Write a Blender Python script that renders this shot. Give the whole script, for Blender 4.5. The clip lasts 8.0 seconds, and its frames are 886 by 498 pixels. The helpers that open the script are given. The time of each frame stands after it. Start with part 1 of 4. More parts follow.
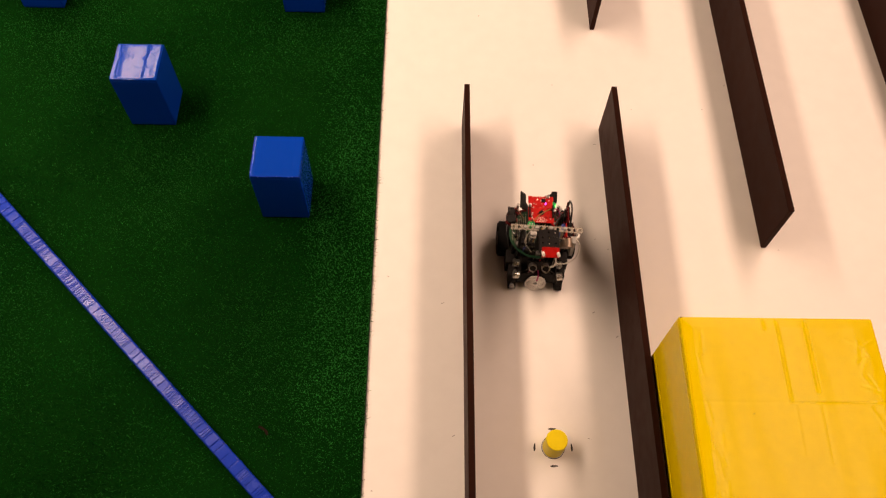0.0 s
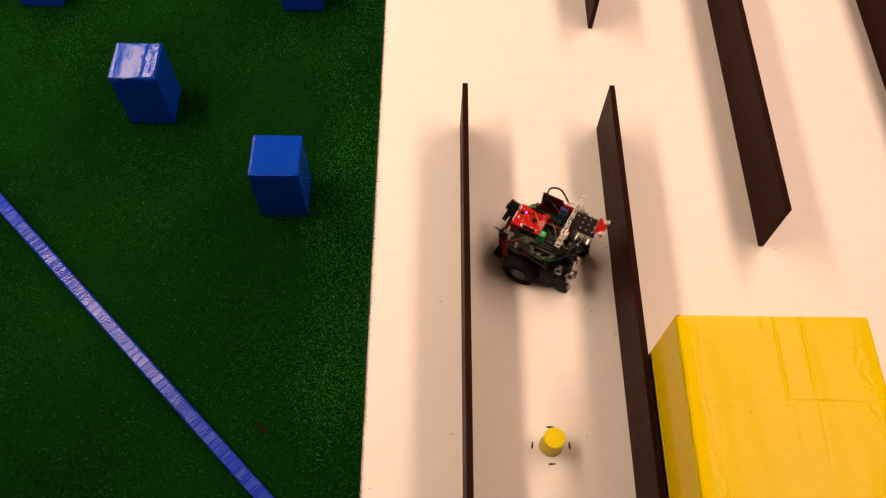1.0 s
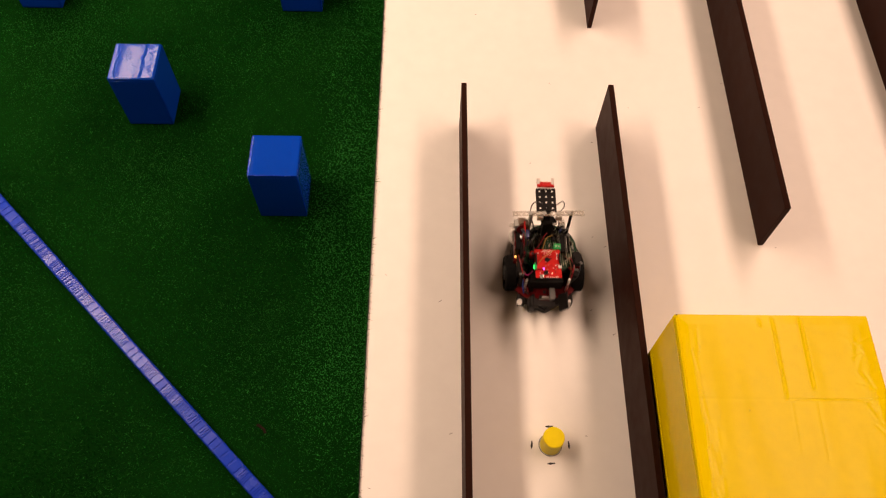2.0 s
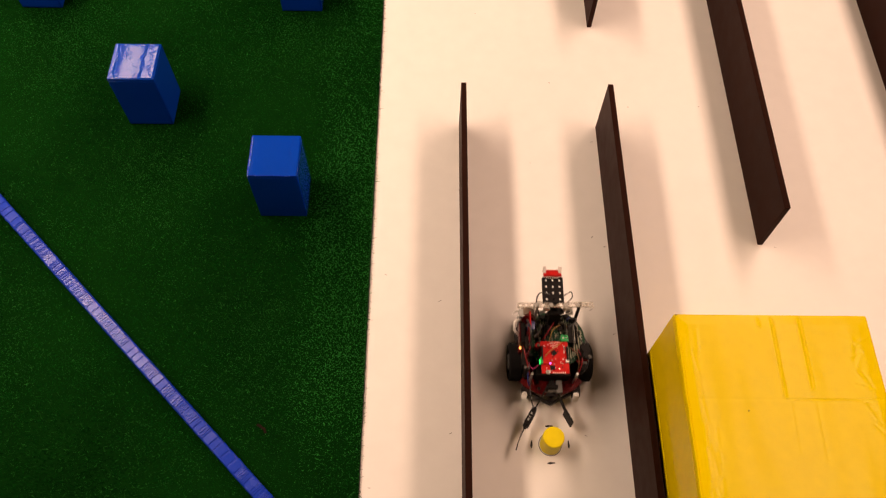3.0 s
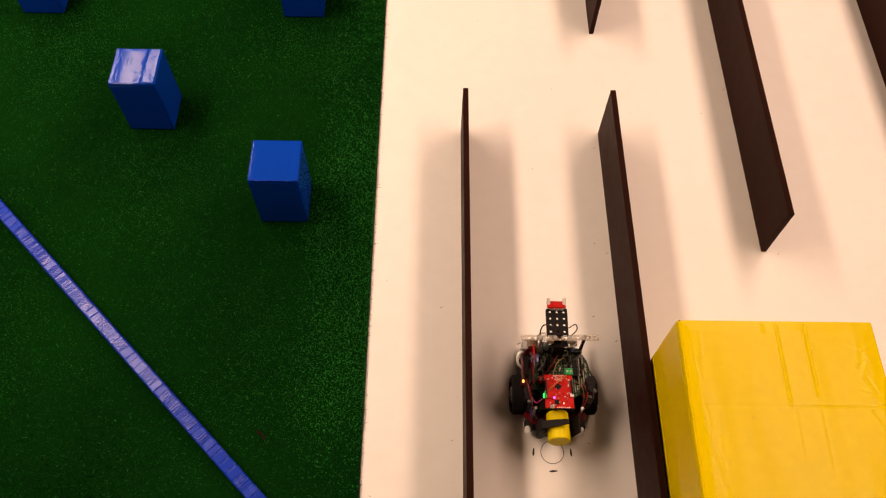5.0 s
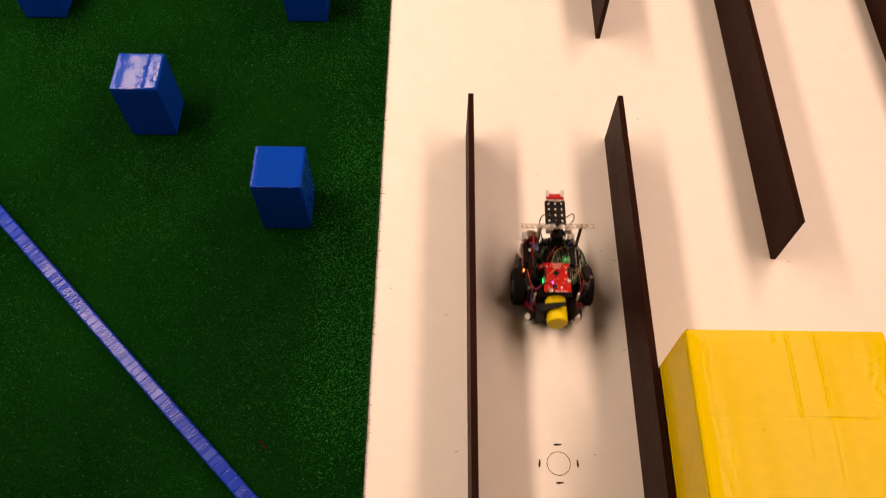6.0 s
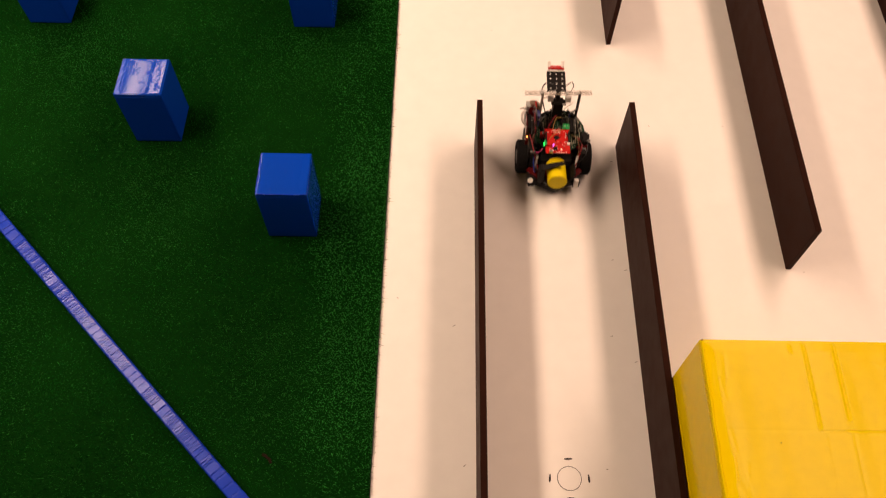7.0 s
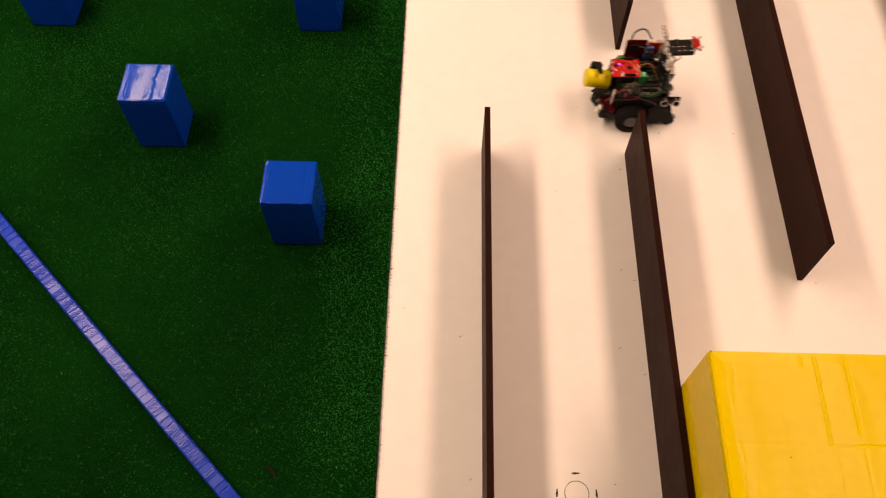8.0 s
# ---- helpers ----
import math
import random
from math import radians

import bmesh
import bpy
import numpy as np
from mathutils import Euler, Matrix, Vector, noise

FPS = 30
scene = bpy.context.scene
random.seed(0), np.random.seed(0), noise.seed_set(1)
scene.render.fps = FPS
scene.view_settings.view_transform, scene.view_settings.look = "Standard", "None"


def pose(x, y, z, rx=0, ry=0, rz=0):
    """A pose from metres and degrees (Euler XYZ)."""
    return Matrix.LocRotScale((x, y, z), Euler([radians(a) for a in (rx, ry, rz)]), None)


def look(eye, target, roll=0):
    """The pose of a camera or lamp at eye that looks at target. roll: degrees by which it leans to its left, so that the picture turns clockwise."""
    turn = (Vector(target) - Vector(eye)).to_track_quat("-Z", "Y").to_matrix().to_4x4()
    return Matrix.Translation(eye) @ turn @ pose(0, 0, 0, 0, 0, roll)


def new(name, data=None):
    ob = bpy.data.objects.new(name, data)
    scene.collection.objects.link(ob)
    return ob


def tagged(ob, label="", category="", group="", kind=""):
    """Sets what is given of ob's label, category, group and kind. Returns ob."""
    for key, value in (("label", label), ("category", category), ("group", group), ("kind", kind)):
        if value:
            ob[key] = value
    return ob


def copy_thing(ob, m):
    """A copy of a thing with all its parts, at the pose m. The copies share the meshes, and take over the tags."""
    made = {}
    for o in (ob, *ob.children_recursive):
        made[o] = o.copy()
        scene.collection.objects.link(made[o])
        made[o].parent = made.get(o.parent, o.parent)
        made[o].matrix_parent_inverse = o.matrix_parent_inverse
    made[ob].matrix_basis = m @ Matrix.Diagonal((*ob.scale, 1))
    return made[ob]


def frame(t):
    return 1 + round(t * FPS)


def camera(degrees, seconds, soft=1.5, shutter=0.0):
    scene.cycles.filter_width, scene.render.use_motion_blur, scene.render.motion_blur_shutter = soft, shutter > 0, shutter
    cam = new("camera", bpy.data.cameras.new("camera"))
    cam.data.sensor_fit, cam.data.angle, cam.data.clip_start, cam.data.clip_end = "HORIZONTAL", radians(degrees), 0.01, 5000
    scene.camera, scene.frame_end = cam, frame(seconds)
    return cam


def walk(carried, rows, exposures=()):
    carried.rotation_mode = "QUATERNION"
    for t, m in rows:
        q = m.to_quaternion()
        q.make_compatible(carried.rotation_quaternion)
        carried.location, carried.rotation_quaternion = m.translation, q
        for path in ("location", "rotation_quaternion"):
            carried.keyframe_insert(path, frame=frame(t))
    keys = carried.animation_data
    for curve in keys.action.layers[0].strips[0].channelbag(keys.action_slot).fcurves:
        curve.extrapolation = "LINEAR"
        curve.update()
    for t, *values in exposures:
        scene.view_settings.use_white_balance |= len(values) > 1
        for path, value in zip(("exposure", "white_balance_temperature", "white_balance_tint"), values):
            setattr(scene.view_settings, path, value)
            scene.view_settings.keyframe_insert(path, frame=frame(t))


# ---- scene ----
cam = camera(58.0, 8.0, soft=1.2, shutter=0.45)
PATH = [
    (0, (-0.012, -0.046, 1.471), (0.019, 0.908, -0.287), 2.4),
    (0.5, (-0.013, -0.048, 1.472), (0.022, 0.905, -0.286), 2.5),
    (1, (-0.01, -0.048, 1.474), (0.023, 0.903, -0.285), 2.5),
    (1.5, (-0.006, -0.05, 1.473), (0.023, 0.903, -0.285), 2.2),
    (3, (-0.003, -0.046, 1.477), (0.024, 0.901, -0.285), 2.0),
    (3.5, (-0.003, -0.052, 1.47), (0.023, 0.905, -0.286), 1.9),
    (4, (-0.002, -0.051, 1.47), (0.023, 0.907, -0.285), 1.9),
    (4.5, (-0.003, -0.052, 1.468), (0.023, 0.912, -0.284), 2.0),
    (6, (-0.005, -0.034, 1.447), (0.009, 0.946, -0.297), 1.5),
    (6.5, (-0.007, -0.024, 1.436), (0.0, 0.962, -0.305), 1.1),
    (7, (-0.011, -0.015, 1.423), (-0.01, 0.979, -0.313), 1.0),
    (7.5, (-0.012, -0.005, 1.411), (-0.02, 0.996, -0.32), 0.6),
    (8, (-0.014, 0.019, 1.42), (-0.026, 1.002, -0.322), 0.6),
]
walk(cam, [(t, look(eye, target, roll)) for t, eye, target, roll in PATH])

# ---- light: two rows of ceiling fixtures, running away from the camera ----
def lamp_row(x, wide, colour, watts, cone):
    data = bpy.data.lights.new("ceiling_lamp", "AREA")
    data.shape, data.size, data.size_y = "RECTANGLE", wide, 3.6
    data.energy, data.color = watts, colour
    data.spread = radians(cone)  # louvred fixtures throw their light downwards
    ob = new("ceiling_lamp", data)
    ob.location = (x, 1.72, 2.66)
    return ob


LEFT_X, RIGHT_X = -1.78, 1.66
lamp_row(LEFT_X, 0.44, (1.0, 0.701, 0.505), 117, 130)
lamp_row(RIGHT_X, 0.60, (1.0, 0.662, 0.490), 85, 165)
world = bpy.data.worlds.new("room_air")
world.use_nodes = True
world.node_tree.nodes["Background"].inputs[0].default_value = (0.9, 0.78, 0.66, 1)
world.node_tree.nodes["Background"].inputs[1].default_value = 0.006
scene.world = world
scene.view_settings.exposure = 0.0


# ---- materials ----
def material(name, colour, rough=0.5, metal=0.0, noise_scale=40.0, vary=0.12, bump=0.0, bump_scale=300.0,
             coat=0.0, alpha=1.0, rough_vary=0.1, spec=0.5, island=0.0, large=6.0):
    m = bpy.data.materials.new(name)
    m.use_nodes = True
    nt = m.node_tree
    b = nt.nodes["Principled BSDF"]
    b.inputs["Metallic"].default_value = metal
    b.inputs["Coat Weight"].default_value = coat
    b.inputs["Coat Roughness"].default_value = 0.08
    b.inputs["Specular IOR Level"].default_value = spec
    b.inputs["Alpha"].default_value = alpha
    tc = nt.nodes.new("ShaderNodeTexCoord")
    fine = nt.nodes.new("ShaderNodeTexNoise")
    fine.inputs["Scale"].default_value, fine.inputs["Detail"].default_value = noise_scale, 5
    wide = nt.nodes.new("ShaderNodeTexNoise")
    wide.inputs["Scale"].default_value, wide.inputs["Detail"].default_value = large, 3
    for n in (fine, wide):
        nt.links.new(tc.outputs["Object"], n.inputs["Vector"])
    add = nt.nodes.new("ShaderNodeMath")
    add.operation = "ADD"
    nt.links.new(fine.outputs["Fac"], add.inputs[0])
    nt.links.new(wide.outputs["Fac"], add.inputs[1])
    last = add
    if island:
        geo = nt.nodes.new("ShaderNodeNewGeometry")
        mad = nt.nodes.new("ShaderNodeMath")
        mad.operation = "MULTIPLY_ADD"
        mad.inputs[1].default_value = island
        nt.links.new(geo.outputs["Random Per Island"], mad.inputs[0])
        nt.links.new(add.outputs[0], mad.inputs[2])
        last = mad
    ramp = nt.nodes.new("ShaderNodeMapRange")
    ramp.inputs["From Min"].default_value, ramp.inputs["From Max"].default_value = 0.6, 1.4 + island
    ramp.inputs["To Min"].default_value, ramp.inputs["To Max"].default_value = 1 - vary, 1 + vary
    nt.links.new(last.outputs[0], ramp.inputs["Value"])
    mul = nt.nodes.new("ShaderNodeMix")
    mul.data_type, mul.blend_type = "RGBA", "MULTIPLY"
    mul.inputs["Factor"].default_value = 1.0
    mul.inputs["A"].default_value = (*colour, 1)
    nt.links.new(ramp.outputs["Result"], mul.inputs["B"])
    nt.links.new(mul.outputs["Result"], b.inputs["Base Color"])
    rr = nt.nodes.new("ShaderNodeMapRange")
    rr.inputs["From Min"].default_value, rr.inputs["From Max"].default_value = 0.3, 0.7
    rr.inputs["To Min"].default_value, rr.inputs["To Max"].default_value = max(0.02, rough - rough_vary), min(1, rough + rough_vary)
    nt.links.new(fine.outputs["Fac"], rr.inputs["Value"])
    nt.links.new(rr.outputs["Result"], b.inputs["Roughness"])
    if bump:
        bn = nt.nodes.new("ShaderNodeTexNoise")
        bn.inputs["Scale"].default_value, bn.inputs["Detail"].default_value = bump_scale, 4
        nt.links.new(tc.outputs["Object"], bn.inputs["Vector"])
        bp = nt.nodes.new("ShaderNodeBump")
        bp.inputs["Strength"].default_value, bp.inputs["Distance"].default_value = bump, 0.002
        nt.links.new(bn.outputs["Fac"], bp.inputs["Height"])
        nt.links.new(bp.outputs["Normal"], b.inputs["Normal"])
    return m


def wrinkled(name, colour, rough, dent, stretch, strength, gloss=0.5):
    """Taped plastic skin: a glossy sheet with sparse creases and slow waviness."""
    m = material(name, colour, rough, noise_scale=60, vary=0.04, rough_vary=0.05, large=9, spec=gloss)
    nt = m.node_tree
    tc = nt.nodes.new("ShaderNodeTexCoord")
    mp = nt.nodes.new("ShaderNodeMapping")
    mp.inputs["Scale"].default_value = stretch
    nt.links.new(tc.outputs["Object"], mp.inputs["Vector"])
    vor = nt.nodes.new("ShaderNodeTexVoronoi")
    vor.feature = "DISTANCE_TO_EDGE"
    vor.inputs["Scale"].default_value = dent
    nt.links.new(mp.outputs["Vector"], vor.inputs["Vector"])
    edge = nt.nodes.new("ShaderNodeMapRange")
    edge.inputs["From Max"].default_value = 0.06
    nt.links.new(vor.outputs["Distance"], edge.inputs["Value"])
    slow = nt.nodes.new("ShaderNodeTexNoise")
    slow.inputs["Scale"].default_value, slow.inputs["Detail"].default_value = dent * 0.7, 2
    nt.links.new(mp.outputs["Vector"], slow.inputs["Vector"])
    mix = nt.nodes.new("ShaderNodeMath")
    mix.operation = "MULTIPLY_ADD"
    mix.inputs[1].default_value = 0.35
    nt.links.new(edge.outputs["Result"], mix.inputs[0])
    nt.links.new(slow.outputs["Fac"], mix.inputs[2])
    bp = nt.nodes.new("ShaderNodeBump")
    bp.inputs["Strength"].default_value, bp.inputs["Distance"].default_value = strength, 0.002
    nt.links.new(mix.outputs[0], bp.inputs["Height"])
    nt.links.new(bp.outputs["Normal"], nt.nodes["Principled BSDF"].inputs["Normal"])
    return m


def glowing(name, colour, strength):
    m = bpy.data.materials.new(name)
    m.use_nodes = True
    b = m.node_tree.nodes["Principled BSDF"]
    b.inputs["Base Color"].default_value = (*colour, 1)
    b.inputs["Emission Color"].default_value = (*colour, 1)
    b.inputs["Emission Strength"].default_value = strength
    return m


BOARD = material("white_board", (0.80, 0.765, 0.73), 0.42, noise_scale=25, vary=0.035, bump=0.02, bump_scale=500, spec=0.3, large=2.0)
TURF_BASE = material("turf_backing", (0.0022, 0.020, 0.0022), 0.95, noise_scale=200, vary=0.3, spec=0.0)
TURF = material("turf_blade", (0.0029, 0.042, 0.0041), 0.9, noise_scale=34, vary=0.55, island=0.05, spec=0.0, large=9.0)
TURF_PALE = material("turf_blade_pale", (0.026, 0.190, 0.031), 0.8, noise_scale=30, vary=0.35, island=0.2, spec=0.1, large=8.0)
TURF_LIGHT = material("turf_blade_bleached", (0.0125, 0.102, 0.0140), 0.8, noise_scale=26, vary=0.4, island=0.25, spec=0.1, large=5.0)
PANEL = material("dark_brown_board", (0.0270, 0.0092, 0.0058), 0.50, noise_scale=30, vary=0.12, bump=0.02, bump_scale=1200, spec=0.035, rough_vary=0.05)
PANEL_EDGE = material("board_edge", (0.020, 0.0068, 0.0040), 0.7, noise_scale=120, vary=0.3, bump=0.15, bump_scale=900, spec=0.03)
BLUE = wrinkled("blue_tape", (0.002, 0.043, 0.40), 0.10, 30, (1, 1, 1), 0.022, 0.16)
BLUE_BAR = wrinkled("blue_tape_wrap", (0.006, 0.034, 0.40), 0.25, 40, (1, 1, 1), 0.08, 0.23)
YELLOW = wrinkled("yellow_tape", (0.765, 0.575, 0.0), 0.20, 7, (1.0, 0.35, 1.0), 0.015, 0.065)
YELLOW_CAN = material("yellow_can_skin", (0.72, 0.57, 0.002), 0.40, noise_scale=90, vary=0.06, spec=0.12)
# black of the marker strokes and of the shadow line painted beside the turf
INK_AND_SHADE = material("black_ink_and_edge_shade", (0.02, 0.015, 0.015), 0.6, noise_scale=300, vary=0.3)
SCUFF = material("brown_scuff", (0.10, 0.065, 0.05), 0.7, noise_scale=300, vary=0.3)
SCRAP = material("dark_brown_scrap", (0.011, 0.0062, 0.0025), 0.8, noise_scale=300, vary=0.3, spec=0.1)
RED_PCB = material("red_solder_mask", (0.44, 0.009, 0.007), 0.34, noise_scale=160, vary=0.25, bump=0.04, bump_scale=900, spec=0.15)
DARK_RED = material("dark_red_acrylic", (0.085, 0.004, 0.005), 0.25, noise_scale=50, vary=0.2, spec=0.15)
GREEN_PCB = material("green_perfboard", (0.010, 0.042, 0.019), 0.42, noise_scale=300, vary=0.35, bump=0.08, bump_scale=1200, spec=0.15)
BLACK = material("black_plastic", (0.011, 0.0090, 0.0085), 0.55, noise_scale=120, vary=0.25, spec=0.10)
RUBBER = material("black_rubber", (0.009, 0.008, 0.008), 0.75, noise_scale=200, vary=0.3, bump=0.1, spec=0.08)
GREY = material("grey_plastic", (0.33, 0.32, 0.30), 0.45, noise_scale=120, vary=0.12)
HUB = material("dark_grey_plastic", (0.10, 0.095, 0.09), 0.5, noise_scale=120, vary=0.15)
WHITE = material("white_nylon", (0.76, 0.73, 0.69), 0.45, noise_scale=120, vary=0.06)
STEEL = material("bare_metal", (0.62, 0.60, 0.57), 0.30, 1.0, noise_scale=150, vary=0.12)
BROWN_METAL = material("motor_can", (0.34, 0.26, 0.20), 0.38, 0.7, noise_scale=150, vary=0.2)
COPPER = material("tinned_trace", (0.26, 0.25, 0.18), 0.38, 0.6, noise_scale=400, vary=0.3)
CLEAR = material("clear_acrylic", (0.52, 0.46, 0.38), 0.14, noise_scale=60, vary=0.15, alpha=0.42)
TERMINAL = material("green_terminal_plastic", (0.010, 0.30, 0.070), 0.35, noise_scale=150, vary=0.12)
SILK = material("silkscreen_white", (0.80, 0.62, 0.56), 0.6, noise_scale=200, vary=0.06)
W_RED = material("red_wire", (0.24, 0.010, 0.014), 0.4, noise_scale=200, vary=0.1)
W_BLACK = material("black_wire", (0.016, 0.015, 0.015), 0.4, noise_scale=200, vary=0.2)
W_YELLOW = material("yellow_wire", (0.36, 0.22, 0.05), 0.4, noise_scale=200, vary=0.1)
W_BROWN = material("brown_wire", (0.16, 0.075, 0.035), 0.4, noise_scale=200, vary=0.1)
W_WHITE = material("white_wire", (0.72, 0.69, 0.64), 0.4, noise_scale=200, vary=0.06)
W_BLUE = material("blue_wire", (0.02, 0.05, 0.30), 0.4, noise_scale=200, vary=0.1)
W_PINK = material("magenta_wire", (0.50, 0.03, 0.17), 0.4, noise_scale=200, vary=0.1)
BLUE_PART = material("blue_capacitor", (0.035, 0.05, 0.19), 0.3, noise_scale=90, vary=0.15)
GLOW_GREEN = glowing("green_led", (0.03, 1.0, 0.12), 2.5)
GLOW_AMBER = glowing("amber_led", (1.0, 0.42, 0.10), 2.0)
GLOW_WHITE = glowing("warm_white_led", (1.0, 0.62, 0.45), 1.8)
GLOW_MAGENTA = glowing("magenta_led", (0.75, 0.10, 0.95), 3.0)
# tones of the unseen room, set for how much light it throws back
BOUNCE_WALL = material("beige_bounce_wall", (0.48, 0.42, 0.35), 0.85, noise_scale=30, vary=0.05)
CEILING = material("white_ceiling", (0.62, 0.58, 0.53), 0.9, noise_scale=30, vary=0.04)
BOUNCE_FLOOR = material("grey_bounce_floor", (0.20, 0.18, 0.16), 0.95, noise_scale=80, vary=0.2)


# ---- mesh helpers ----
def box_in(bm, centre, size, turn=None, bevel=0.0, seg=2):
    m = Matrix.Translation(centre) @ (turn or Matrix.Identity(4)) @ Matrix.Diagonal((*size, 1))
    made = bmesh.ops.create_cube(bm, size=1.0, matrix=m)["verts"]
    if bevel:
        edges = {e for v in made for e in v.link_edges}
        bmesh.ops.bevel(bm, geom=list(edges), offset=bevel, segments=seg, affect="EDGES", profile=0.6)


def rod_in(bm, a, b, r, seg=16, r2=None, caps=True):
    a, b = Vector(a), Vector(b)
    d = b - a
    m = Matrix.Translation((a + b) / 2) @ d.to_track_quat("Z", "Y").to_matrix().to_4x4()
    bmesh.ops.create_cone(bm, cap_ends=caps, segments=seg, radius1=r, radius2=r if r2 is None else r2, depth=d.length, matrix=m)


def lathe_in(bm, profile, m=None, seg=40):
    """Turns a closed outline of (radius, height) about z."""
    m = m or Matrix.Identity(4)
    rings = [[bm.verts.new(m @ Vector((r * math.cos(2 * math.pi * k / seg), r * math.sin(2 * math.pi * k / seg), h))) for k in range(seg)] for r, h in profile]
    for i in range(len(rings)):
        p, q = rings[i], rings[(i + 1) % len(rings)]
        for k in range(seg):
            bm.faces.new((p[k], p[(k + 1) % seg], q[(k + 1) % seg], q[k]))


def smooth_line(points, steps=6):
    pts = [Vector(p) for p in points]
    pts = [2 * pts[0] - pts[1]] + pts + [2 * pts[-1] - pts[-2]]
    out = []
    for i in range(1, len(pts) - 2):
        a, b, c, d = pts[i - 1:i + 3]
        for s in range(steps):
            u = s / steps
            out.append(0.5 * ((2 * b) + (c - a) * u + (2 * a - 5 * b + 4 * c - d) * u * u + (3 * b - a - 3 * c + d) * u ** 3))
    out.append(pts[-2])
    return out


def tube_in(bm, points, r, seg=8, steps=6):
    line = smooth_line(points, steps)
    rings, side = [], None
    for i, p in enumerate(line):
        d = (line[min(i + 1, len(line) - 1)] - line[max(i - 1, 0)]).normalized()
        if side is None:
            side = d.orthogonal().normalized()
        side = (side - d * side.dot(d)).normalized()
        up = d.cross(side)
        rings.append([bm.verts.new(p + r * (side * math.cos(2 * math.pi * k / seg) + up * math.sin(2 * math.pi * k / seg))) for k in range(seg)])
    for p, q in zip(rings, rings[1:]):
        for k in range(seg):
            bm.faces.new((p[k], p[(k + 1) % seg], q[(k + 1) % seg], q[k]))
    bm.faces.new(rings[0][::-1])
    bm.faces.new(rings[-1])


def holed_in(bm, nx, ny, pitch, hole, thick, m):
    """A flat strip of nx by ny cells with a round hole in each."""
    n = 12
    for i in range(nx):
        for j in range(ny):
            cx, cy = (i - (nx - 1) / 2) * pitch, (j - (ny - 1) / 2) * pitch
            rows = []
            for k in range(n):
                a = 2 * math.pi * k / n + math.pi / n
                c, s = math.cos(a), math.sin(a)
                out = pitch / 2 / max(abs(c), abs(s))
                rows.append([m @ Vector((cx + c * rr, cy + s * rr, zz)) for rr, zz in ((hole, thick / 2), (out, thick / 2), (out, -thick / 2), (hole, -thick / 2))])
            vs = [[bm.verts.new(v) for v in row] for row in rows]
            for k in range(n):
                p, q = vs[k], vs[(k + 1) % n]
                for e in range(4):
                    bm.faces.new((p[e], p[(e + 1) % 4], q[(e + 1) % 4], q[e]))


def finish(bm, name, mat, smooth=True, angle=35):
    bmesh.ops.recalc_face_normals(bm, faces=bm.faces[:])
    me = bpy.data.meshes.new(name)
    bm.to_mesh(me)
    bm.free()
    me.materials.append(mat)
    if smooth:
        me.polygons.foreach_set("use_smooth", [True] * len(me.polygons))
        me.set_sharp_from_angle(angle=radians(angle))
        # broad flat faces keep their own normal beside rounded edges
        area = np.empty(len(me.polygons))
        me.polygons.foreach_get("area", area)
        me.polygons.foreach_set("use_smooth", area < 5 * np.median(area))
    return me


def part(name, bm, mat, parent, label="", smooth=True):
    ob = new(name, finish(bm, name, mat, smooth))
    ob.parent = parent
    if label:
        tagged(ob, label)
    return ob


def thing(name, bm, mat, label, category, group="", kind="", smooth=True):
    return tagged(new(name, finish(bm, name, mat, smooth)), label, category, group, kind)


def one_box(centre, size, turn=None, bevel=0.0):
    bm = bmesh.new()
    box_in(bm, centre, size, turn, bevel)
    return bm


def one_rod(a, b, r, seg=16, r2=None):
    bm = bmesh.new()
    rod_in(bm, a, b, r, seg, r2)
    return bm


def one_tube(points, r):
    bm = bmesh.new()
    tube_in(bm, points, r)
    return bm


# ---- unseen room round the playing field, added to bounce the lamps' light ----
def room():
    thing("floor", one_box((0, 1.0, -0.07), (7.4, 9.4, 0.10)), BOUNCE_FLOOR, "unseen grey room floor under the playing field", "floor", kind="structure")
    thing("ceiling", one_box((0, 1.0, 2.80), (7.4, 9.4, 0.10)), CEILING, "unseen white room ceiling with strip lights", "ceiling", kind="structure")
    for n, c, s in (("bounce_wall_west", (-3.65, 1, 1.365), (0.1, 9.4, 2.77)), ("bounce_wall_east", (3.65, 1, 1.365), (0.1, 9.4, 2.77)),
                    ("bounce_wall_north", (0, 5.65, 1.365), (7.2, 0.1, 2.77)), ("bounce_wall_south", (0, -3.65, 1.365), (7.2, 0.1, 2.77))):
        thing(n, one_box(c, s), BOUNCE_WALL, "unseen beige wall added to bounce light", "wall", kind="structure")


def ceiling_lights():
    first = None
    for x in (LEFT_X, RIGHT_X):
        for k in range(3):
            y = 0.52 + 1.20 * k
            if first is None:
                first = tagged(new("ceiling_light"), "long white fluorescent fixture on the ceiling", "ceiling light", "ceiling lights")
                part("housing", one_box((0, 0, 0.04), (0.44, 1.18, 0.06), bevel=0.01), WHITE, first)
                for e in (-1, 1):
                    part("end_cap", one_box((0, e * 0.595, 0.035), (0.43, 0.010, 0.05), bevel=0.003), GREY, first)
                first.location = (x, y, 2.675)
            else:
                copy_thing(first, pose(x, y, 2.675))


# ---- the playing field ----
TURF_X = -0.132


